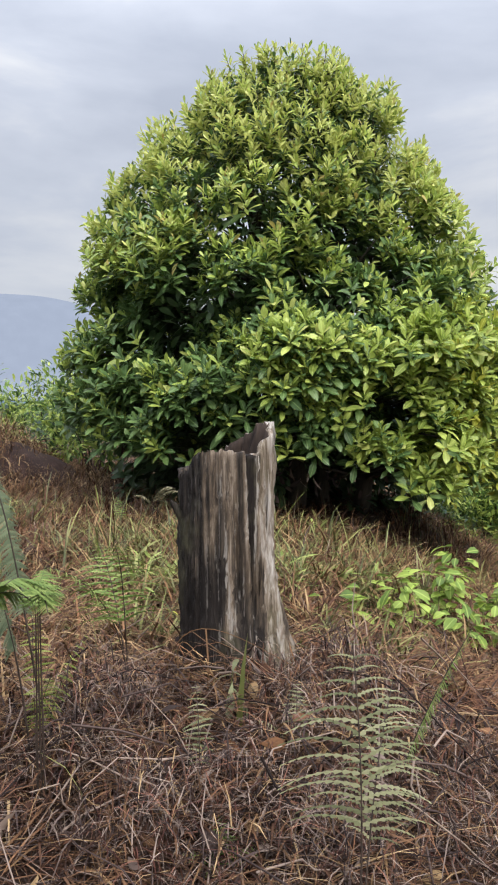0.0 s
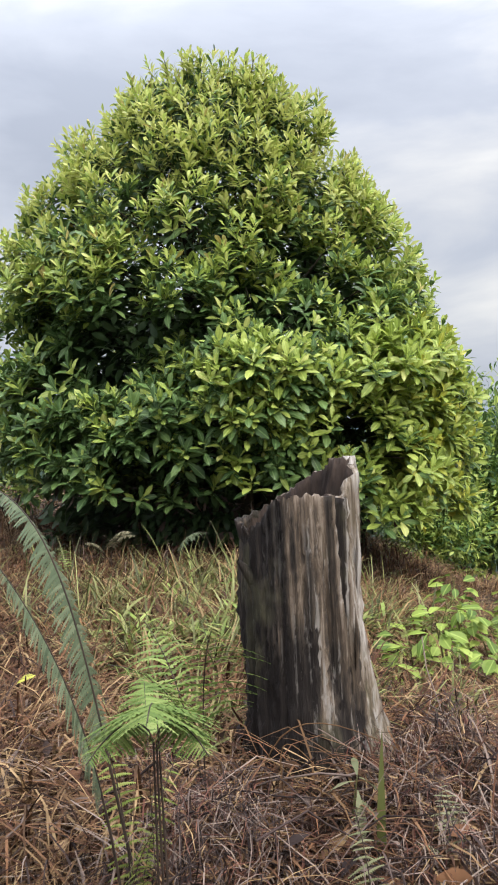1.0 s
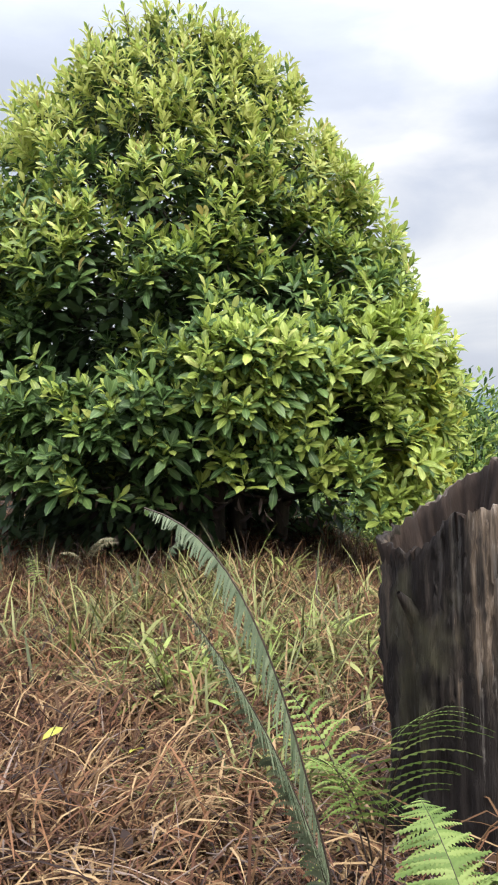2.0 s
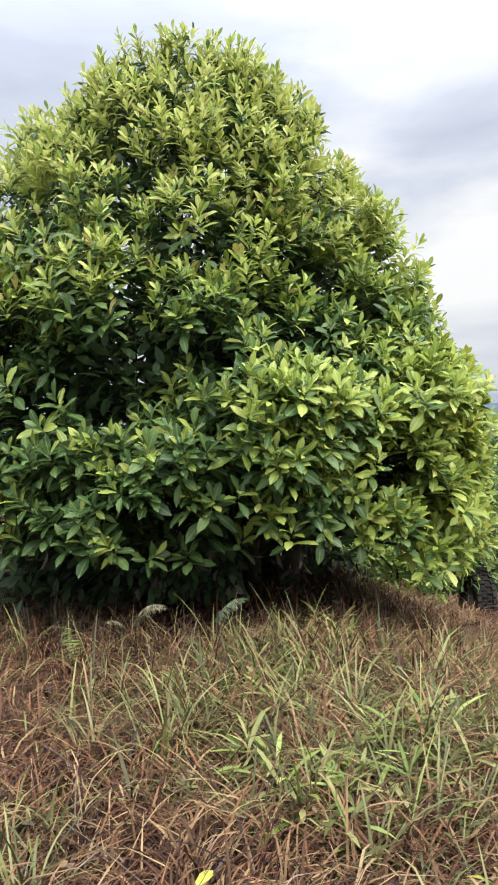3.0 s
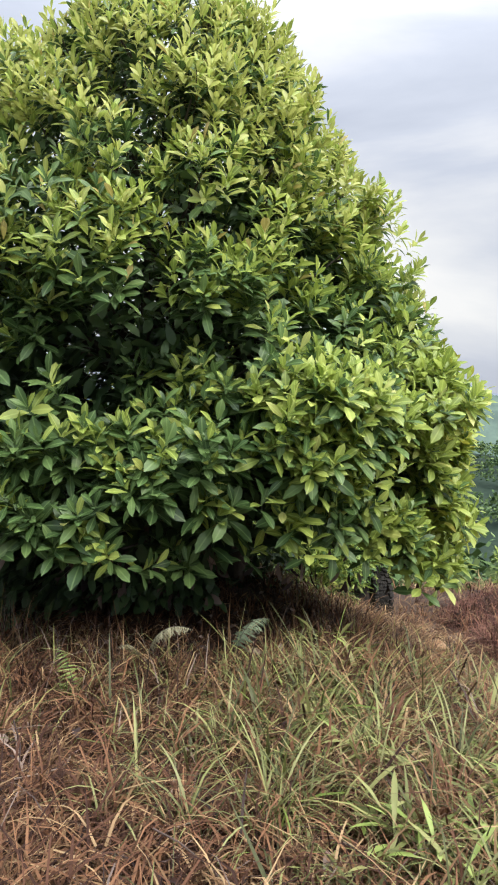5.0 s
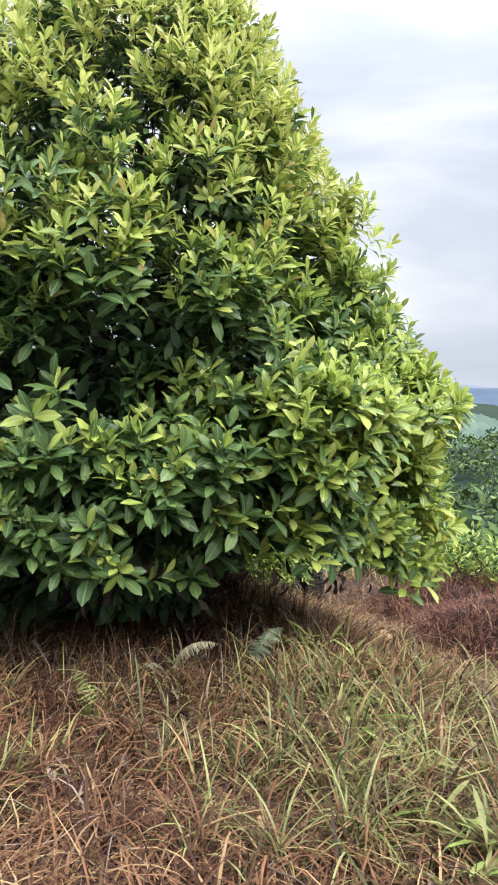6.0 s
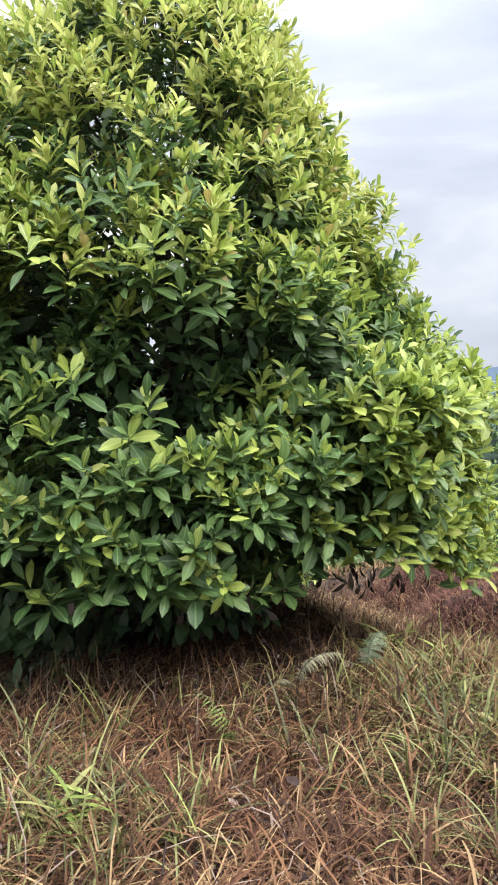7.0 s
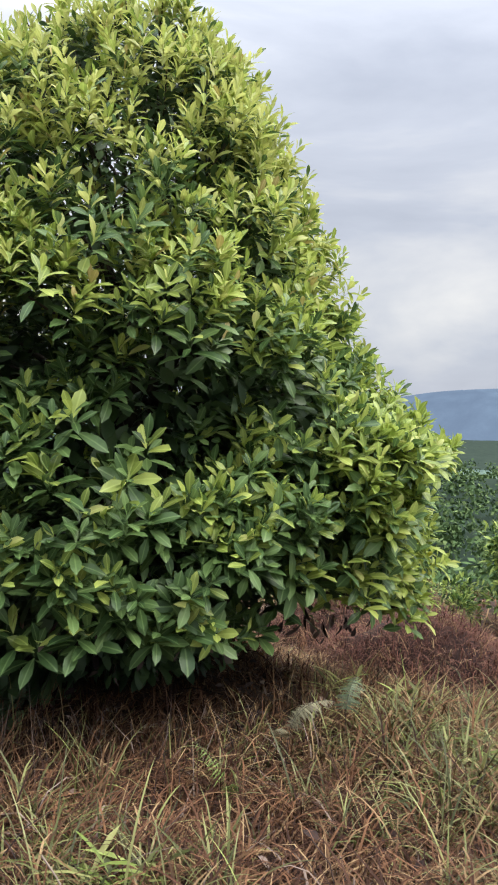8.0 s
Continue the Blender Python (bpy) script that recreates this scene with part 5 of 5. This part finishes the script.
def build_grass():
    # flattened dry thatch, piled unevenly
    x, y, r = scatter(205000, 101)
    n = len(x)
    lie = 2.2 * waves(x, y, 1.6, 71) + r.normal(size=n) * 1.1
    sh = shade(x, y)
    front = np.clip(1.4 * np.exp(-((x - 0.2) / 1.7) ** 2 - ((y - 1.8) / 0.95) ** 2) + 0.35 * waves(x, y, 2.6, 77) - 0.2, 0, 1)
    pile = np.clip(0.5 + 0.55 * waves(x, y, 6.0, 73) + 0.4 * waves(x, y, 15.0, 74), 0.02, 1.4)
    dense = (r.random(n) < 0.30 + 0.85 * pile) & (r.random(n) > 0.5 * front)
    x, y, lie, sh, front, pile = (v[dense] for v in (x, y, lie, sh, front, pile))
    n = len(x)
    # two thirds of the blades spring from tussocks and sweep over together
    hub = r.integers(0, n, n)
    hub = (hub // 26) * 26
    tuft = r.random(n) < 0.55
    x, y = np.where(tuft, x[hub] + r.normal(size=n) * 0.022, x), np.where(tuft, y[hub] + r.normal(size=n) * 0.022, y)
    lie = np.where(tuft, lie[hub] + r.normal(size=n) * 0.75, lie)
    sh, front, pile = (np.where(tuft, v[hub], v) for v in (sh, front, pile))
    grown = np.where(tuft, 0.55 + 1.15 * r.random(n)[hub] ** 1.5, 1.0)
    base = np.stack([x, y, height(x, y) + np.where(tuft, 0.03, r.random(n)) * (0.01 + 0.10 * pile) * np.where(sh, 0.4, 1)], 1)
    p = blade_points(base, lie, r.uniform(0.10, 0.34, n) * np.where(sh, 0.55, 1) * grown, r.uniform(0.003, 0.0110, n) * (1 - 0.55 * front),
                     np.where(tuft, r.uniform(0.05, 0.75, n), r.uniform(0.75, 1.75, n)), np.where(tuft, r.uniform(1.5, 3.1, n), r.uniform(1.2, 2.3, n)), 4)
    u = r.random(n)
    red = 0.50 + 0.30 * waves(x, y, 1.3, 72) + 0.25 * np.exp(-((x - 0.7) / 0.8) ** 2 - ((y - 3.0) / 0.7) ** 2)
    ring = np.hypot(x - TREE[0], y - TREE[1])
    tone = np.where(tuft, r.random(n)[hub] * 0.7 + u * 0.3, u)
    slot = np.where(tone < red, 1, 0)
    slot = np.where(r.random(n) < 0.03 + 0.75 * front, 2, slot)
    # dark straw round the trunks for the crown's shade, and some near the start
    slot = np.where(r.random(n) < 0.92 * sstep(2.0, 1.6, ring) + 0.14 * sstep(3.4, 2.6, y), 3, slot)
    tagged(new("dry_thatch", blade_mesh("dry_thatch", p, slot, [DRY_STRAW, DRY_RED, DEAD_GREY, DARK_STRAW])),
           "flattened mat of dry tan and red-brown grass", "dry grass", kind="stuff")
    # a lower mat that hides the soil along the walk
    k = 42000
    mx, my = r.uniform(-3.2, 1.8, k), r.uniform(1.6, 6.2, k)
    ok = (np.hypot(mx + 0.085, my - 2.79) > 0.2) & ~shade(mx, my)
    mx, my = mx[ok], my[ok]
    k = len(mx)
    mb = np.stack([mx, my, height(mx, my) + r.uniform(0.0, 0.03, k)], 1)
    pm = blade_points(mb, 2.2 * waves(mx, my, 1.6, 71) + r.normal(size=k) * 0.9, r.uniform(0.09, 0.28, k), r.uniform(0.003, 0.011, k), r.uniform(0.9, 1.6, k), r.uniform(1.3, 2.0, k))
    # mostly dark straw, so shade in the gaps is put into the colour
    tagged(new("old_straw", blade_mesh("old_straw", pm, r.choice([0, 1, 2], k, p=[0.22, 0.66, 0.12]), [DRY_STRAW, DARK_STRAW, DEAD_GREY])),
           "old matted red-brown straw covering the soil", "dry grass", kind="stuff")
    # fine curled dead fern stems before the stump
    k = 30000
    fx, fy = -0.05 + r.normal(size=k) * 0.75, 1.35 + 1.6 * r.random(k) ** 1.6
    ok = (np.hypot(fx + 0.085, fy - 2.79) > 0.2) & (waves(fx, fy, 7.0, 83) + 0.5 * r.normal(size=k) > -0.25)
    fx, fy = fx[ok], fy[ok]
    k = len(fx)
    pile2 = np.clip(0.5 + 0.6 * waves(fx, fy, 7.0, 83) + 0.4 * waves(fx, fy, 17.0, 84), 0.02, 1.3)
    fb = np.stack([fx, fy, height(fx, fy) + r.random(k) * 0.17 * pile2 ** 1.5], 1)
    pf = blade_points(fb, r.uniform(0, 6.283, k), r.uniform(0.05, 0.20, k), r.uniform(0.0015, 0.0045, k), r.uniform(0.2, 1.5, k), r.uniform(1.4, 3.6, k))
    tagged(new("fern_litter", blade_mesh("fern_litter", pf, r.choice([0, 1, 1, 2], k, p=[0.66, 0.13, 0.13, 0.08]), [DEAD_GREY, BRACKEN, DRY_STRAW])),
           "tangle of curled purple-brown dead fern stems", "leaf litter", kind="stuff")
    # the same growth, thinner, over the rest of the hilltop
    r2 = np.random.default_rng(111)
    ox, oy = r2.uniform(-11, 8, 80000), r2.uniform(-8, 14, 80000)
    away = (ox < -5.5) | (oy < 1.2) | (ox > 6) | (oy > 11.5)
    ox, oy = ox[away], oy[away]
    k = len(ox)
    ob = np.stack([ox, oy, height(ox, oy) + r2.uniform(0, 0.06, k)], 1)
    p2 = blade_points(ob, r2.uniform(0, 6.283, k), r2.uniform(0.14, 0.42, k), r2.uniform(0.006, 0.020, k), r2.uniform(0.2, 1.5, k), r2.uniform(1.0, 2.3, k))
    tagged(new("outer_grass", blade_mesh("outer_grass", p2, r2.choice([0, 0, 1, 1, 1, 3], k), [DRY_STRAW, DRY_RED, DEAD_GREY, GREEN_GRASS])),
           "rough dry grass over the rest of the hilltop", "dry grass", kind="stuff")
    # standing dry stalks, in loose stands
    x, y, r = scatter(17000, 103)
    keep = ~shade(x, y) & (waves(x, y, 2.4, 75) + r.normal(size=len(x)) * 0.4 > 0.25)
    x, y = x[keep], y[keep]
    n = len(x)
    base = np.stack([x, y, height(x, y) - 0.01], 1)
    p = blade_points(base, r.uniform(0, 6.283, n), r.uniform(0.10, 0.34, n), r.uniform(0.002, 0.007, n), r.uniform(0.1, 1.1, n), r.uniform(0.8, 2.4, n))
    slot = np.where(r.random(n) < 0.5, 1, 0)
    tagged(new("dry_grass", blade_mesh("dry_grass", p, slot, [DRY_STRAW, DRY_RED])), "standing dry brown grass stalks", "dry grass", kind="stuff")
    # dry stalks round the crown's foot
    k = 4600
    a, q = r.uniform(math.radians(-190), math.radians(20), k), r.uniform(1.15, 2.05, k)
    sx, sy = TREE[0] + q * np.cos(a), TREE[1] + q * np.sin(a)
    keep = waves(sx, sy, 3.1, 87) + r.normal(size=k) * 0.5 > 0.1
    sx, sy = sx[keep], sy[keep]
    k = len(sx)
    ps = blade_points(np.stack([sx, sy, height(sx, sy) - 0.01], 1), r.uniform(0, 6.283, k), r.uniform(0.14, 0.46, k), r.uniform(0.002, 0.008, k), r.uniform(0.0, 0.5, k), r.uniform(0.3, 2.6, k))
    tagged(new("dry_stalks", blade_mesh("dry_stalks", ps, r.choice([0, 1, 2, 3], k, p=[0.38, 0.27, 0.23, 0.12]), [DRY_STRAW, DRY_RED, DEAD_GREY, GREEN_GRASS])),
           "thin dry stalks standing round the foot of the tree", "dry grass", kind="stuff")
    # green grass in tufts, thickest in patches
    x, y, r = scatter(4200, 105)
    keep = ~shade(x, y) & (greenness(x, y) + r.normal(size=len(x)) * 0.25 > 0.34)
    x, y = [x[keep]], [y[keep]]
    for px, py, pr, k in ((-0.35, 4.3, 0.45, 150), (-0.60, 4.9, 0.40, 110), (-0.45, 5.5, 0.35, 110), (-0.05, 5.7, 0.35, 90), (0.45, 4.5, 0.5, 100), (0.95, 5.4, 0.5, 90), (1.6, 6.1, 0.6, 70), (0.3, 5.6, 0.4, 50),
                          (-2.0, 3.9, 0.5, 70), (0.55, 3.3, 0.35, 60), (-2.1, 6.0, 0.45, 70), (2.0, 5.0, 0.6, 50), (-1.5, 5.9, 0.3, 40), (-0.45, 3.3, 0.25, 50)):
        x.append(px + r.normal(size=k) * pr * 0.6), y.append(py + r.normal(size=k) * pr * 0.6)
    x, y = np.concatenate(x), np.concatenate(y)
    keep = ~shade(x, y) & (np.hypot(x + 0.085, y - 2.79) > 0.2)
    x, y = x[keep], y[keep]
    m = 11
    n = len(x) * m
    tall = np.repeat(r.uniform(0.5, 1.3, len(x)) * np.where((np.hypot(x - 0.2, y - 4.9) < 0.9) & (r.random(len(x)) < 0.6), 1.45, 1.0), m)
    bx, by = np.repeat(x, m) + r.normal(size=n) * 0.020, np.repeat(y, m) + r.normal(size=n) * 0.020
    base = np.stack([bx, by, height(bx, by) - 0.01], 1)
    p = blade_points(base, r.uniform(0, 6.283, n), r.uniform(0.12, 0.30, n) * tall, r.uniform(0.004, 0.014, n) * np.clip(tall, 0.8, 1.5), r.uniform(0.05, 0.9, n), r.uniform(0.8, 2.6, n))
    slot = np.where(r.random(n) < 0.50, 0, np.where(r.random(n) < 0.6, 1, 2))
    tagged(new("green_grass", blade_mesh("green_grass", p, slot, [GREEN_GRASS, DRY_STRAW, DRY_RED])), "tufts of yellow-green grass growing through dead thatch", "grass", kind="stuff")
    # tall tussocks whose long blades arch over
    spots = ((-0.29, 5.51), (0.19, 5.70), (-0.29, 3.98), (0.0, 4.15), (-0.07, 3.64), (0.30, 4.30), (-0.50, 4.53), (-0.78, 4.84), (-0.64, 4.30), (-0.29, 4.64), (-0.16, 4.10),
             (-0.43, 4.05), (0.37, 4.58), (0.02, 5.53), (-0.33, 3.73), (0.25, 4.18), (0.07, 5.78), (-0.24, 5.11), (-0.60, 4.34), (-0.17, 4.32), (-0.08, 4.83), (0.23, 5.24),
             (-0.25, 5.03), (-0.61, 4.88), (-0.80, 4.63), (-1.03, 5.37), (-0.84, 5.63), (-0.10, 5.32), (-0.68, 5.31), (-0.07, 5.46), (-0.83, 5.24), (-0.31, 5.18), (-1.77, 5.91),
             (-1.90, 5.71), (0.62, 4.9), (0.9, 5.3), (0.7, 4.4), (1.1, 4.8), (-1.58, 6.63), (-1.36, 6.58), (-1.78, 6.23), (-2.02, 6.05), (-1.69, 6.02), (-1.85, 5.76),
             (-1.77, 5.61), (-0.85, 6.21), (-1.31, 5.06), (-1.36, 3.58), (-1.38, 4.01), (-1.28, 4.24), (-0.83, 4.56), (-1.10, 4.74), (-1.79, 6.37))
    hubs = np.repeat(np.array(spots), 3, 0) + r.normal(size=(len(spots) * 3, 2)) * 0.10
    grown = np.repeat(r.uniform(0.55, 1.15, len(hubs)), 13)
    n = len(hubs) * 13
    bx, by = (np.repeat(hubs[:, a], 13) + r.normal(size=n) * 0.018 for a in (0, 1))
    p = blade_points(np.stack([bx, by, height(bx, by) - 0.01], 1), r.uniform(0, 6.283, n), r.uniform(0.20, 0.50, n) * grown, r.uniform(0.004, 0.0115, n), r.uniform(0.0, 0.5, n), r.uniform(0.7, 2.9, n), 7)
    pick = r.random(n)
    slot = np.where(pick < 0.62, 0, np.where(pick < 0.84, 1, np.where(pick < 0.95, 2, 3)))
    tagged(new("arching_grass", blade_mesh("arching_grass", p, slot, [PALE_GRASS, GREEN_GRASS, DRY_STRAW, LIME_GRASS])), "tussocks of tall pale green grass with arching blades", "grass", kind="stuff")
    # short broad-leaved grass shoots
    hubs = np.array(BROAD_SPOTS)
    k = len(hubs) * 6
    bx, by = (np.repeat(hubs[:, a], 6) + r.normal(size=k) * 0.07 for a in (0, 1))
    m = 6
    n = k * m
    fx, fy = np.repeat(bx, m), np.repeat(by, m)
    lift = np.tile(np.linspace(0.01, 0.12, m), k)
    a = r.uniform(0, 6.283, n)
    d = np.stack([np.cos(a), np.sin(a), r.uniform(0.3, 1.6, n)], 1)
    p = leaf_points(np.stack([fx, fy, height(fx, fy) + lift], 1), d, np.stack([-np.cos(a), -np.sin(a), np.full(n, 0.8)], 1), r.uniform(0.09, 0.22, n), r.uniform(0.013, 0.028, n), r.uniform(0.2, 0.8, n))
    tagged(new("broad_grass", leaf_mesh("broad_grass", p, (r.random(n) < 0.35).astype(int), [GREEN_GRASS, LIME_GRASS])), "short broad-bladed light green grass shoots", "grass", kind="stuff")
    # curled dead leaves
    x, y, r = scatter(9000, 107)
    keep = r.random(len(x)) < np.where(shade(x, y), 0.9, 0.25 + 0.6 * sstep(3.2, 2.4, y))
    x, y = x[keep], y[keep]
    n = len(x)
    base = np.stack([x, y, height(x, y) + r.uniform(0.02, 0.10, n)], 1)
    d = unit(r.normal(size=(n, 3)) * np.array([1, 1, 0.35]))
    p = leaf_points(base, d, unit(r.normal(size=(n, 3)) * 0.6 + np.array([0, 0, 1.0])), r.uniform(0.03, 0.09, n), r.uniform(0.015, 0.04, n), r.uniform(0.1, 0.7, n))
    slot = r.choice([0, 0, 1, 2], n)
    tagged(new("dead_leaves", leaf_mesh("dead_leaves", p, slot, [DEAD_GREY, DRY_STRAW, DRY_RED])), "curled grey-brown dead leaves over the ground", "leaf litter", kind="stuff")


build_grass()


def build_twigs():
    r = np.random.default_rng(131)
    for i in range(380):
        if i < 260:
            x, y = r.normal() * 0.8 - 0.1, r.uniform(1.5, 3.1)
        else:
            x, y = r.uniform(-3.5, 4.0), r.uniform(3.0, 8.0)
        if math.hypot(x + 0.085, y - 2.79) < 0.2:
            continue
        a, ln = r.uniform(0, 6.283), r.uniform(0.15, 0.55)
        t = np.linspace(-0.5, 0.5, 5)
        px, py = x + np.cos(a) * ln * t, y + np.sin(a) * ln * t
        px, py = px + r.normal(size=5) * 0.012, py + r.normal(size=5) * 0.012
        pz = height(px, py) + r.uniform(0.02, 0.09) + (0.25 - t * t) * r.uniform(-0.1, 0.75) * ln + t * r.normal() * 0.20 + r.normal(size=5) * 0.006
        here = np.array([x, y, float(height(x, y))])
        v, f = tube(np.stack([px, py, pz], 1) - here, np.linspace(0.0035, 0.0014, 5) * r.uniform(0.6, 1.2), 4)
        ob = new("twig", mesh_np("twig", v, [(f, 0)], [DEAD_GREY]))
        ob.location = here
        tagged(ob, "thin grey fallen twig tangled in the litter", "twig", "fallen twigs")


build_twigs()


# ---- small single things ----
def seedling(x, y):
    """A pale, drooping seedling at the foot of the stump."""
    ob = thing("seedling", "pale drooping seedling with long whitish-green leaves by the stump", "plant", (x, y, float(height(x, y)) - 0.02))
    t = np.linspace(0, 1, 6)
    v, f = tube(np.stack([0.02 * t, -0.01 * t, 0.15 * t], 1), 0.003 - 0.0015 * t, 5)
    part("stem", mesh_np("stem", v, [(f, 0)], [WEED_STEM]), ob)
    for a, zc, ln, dip in ((20, 0.15, 0.10, -0.5), (150, 0.14, 0.09, -0.2), (260, 0.12, 0.12, -0.9), (320, 0.10, 0.10, -0.7), (80, 0.15, 0.08, 0.5)):
        d = np.array([[math.cos(radians(a)), math.sin(radians(a)), dip]])
        p = leaf_points(np.array([[0.02, -0.01, zc]]), d, np.array([[0, 0, 1.0]]), ln, ln * 0.24, 0.35)
        part("leaf", leaf_mesh("leaf", p, np.zeros(1, int), [FERN_PALE]), ob)


seedling(-0.07, 2.42)


def grass_blade(x, y, head, ln, w, bend):
    p = blade_points(np.zeros((1, 3)), np.array([radians(head)]), np.array([ln]), np.array([w]), np.array([0.1]), np.array([bend]))
    ob = new("grass_blade", blade_mesh("grass_blade", p, np.zeros(1, int), [GREEN_GRASS]))
    ob.location = (x, y, float(height(x, y)) - 0.01)
    return tagged(ob, "single broad green grass blade standing in litter", "grass blade", "single grass blades")


for x, y, head, ln, w, bend in ((-0.03, 2.30, 60, 0.30, 0.024, 0.25), (-0.42, 1.98, 200, 0.24, 0.018, 0.9), (-0.98, 6.35, 80, 0.34, 0.010, 0.15), (-0.94, 6.33, 40, 0.28, 0.009, 0.25),
                                (-1.25, 6.15, 100, 0.30, 0.010, 0.3), (0.05, 4.50, 20, 0.42, 0.013, 2.2), (-0.18, 5.0, 340, 0.40, 0.012, 2.3), (0.62, 4.2, 60, 0.32, 0.016, 1.2)):
    grass_blade(x, y, head, ln, w, bend)


def fallen_leaf(x, y, turn):
    me = leaf_mesh("fallen_leaf", leaf_points(np.zeros((1, 3)), np.array([[0, 1.0, 0.1]]), np.array([[0, 0, 1.0]]), 0.075, 0.034, 0.3), np.zeros(1, int), [GOLD])
    ob = new("fallen_leaf", me)
    ob.location = (x, y, float(height(x, y)) + 0.085)
    ob.rotation_euler = (radians(25), radians(20), radians(turn))
    return tagged(ob, "yellow fallen leaf lying on dry grass", "leaf", "yellow fallen leaves")


for x, y, turn in ((-0.72, 3.60, 140), (-0.30, 3.40, 60), (-0.48, 5.60, 20), (0.42, 6.0, 200), (-1.02, 3.75, 300)):
    fallen_leaf(x, y, turn)


def dry_stem(points, thick):
    """A long bleached grass stem leaning in front of the stump."""
    p0 = np.array(points[0])
    t = np.linspace(0, 1, 14)[:, None]
    a, b, c, d = (np.array(q) - p0 for q in points)
    path = a * (1 - t) ** 3 + 3 * b * t * (1 - t) ** 2 + 3 * c * t * t * (1 - t) + d * t ** 3
    v, f = tube(path, np.linspace(thick, thick * 0.4, 14), 5)
    ob = new("dry_stem", mesh_np("dry_stem", v, [(f, 0)], [DRY_STRAW]))
    ob.location = p0
    return tagged(ob, "long thin bleached grass stem leaning on the stump", "grass stem", "stems at the stump")


dry_stem(((-0.28, 2.55, 0.44), (-0.26, 2.50, 0.86), (-0.05, 2.48, 0.70), (0.16, 2.50, 0.58)), 0.0022)
dry_stem(((-0.20, 2.46, 0.44), (-0.27, 2.50, 0.80), (-0.18, 2.45, 0.70), (-0.06, 2.42, 0.50)), 0.0020)
dry_stem(((-0.10, 2.42, 0.42), (-0.20, 2.50, 0.70), (-0.02, 2.45, 0.66), (0.06, 2.40, 0.45)), 0.0020)
dry_stem(((-0.36, 2.50, 0.42), (-0.33, 2.55, 0.66), (-0.25, 2.50, 0.72), (-0.12, 2.44, 0.48)), 0.0018)
dry_stem(((0.10, 2.45, 0.42), (0.02, 2.48, 0.62), (-0.08, 2.46, 0.62), (-0.16, 2.40, 0.44)), 0.0018)
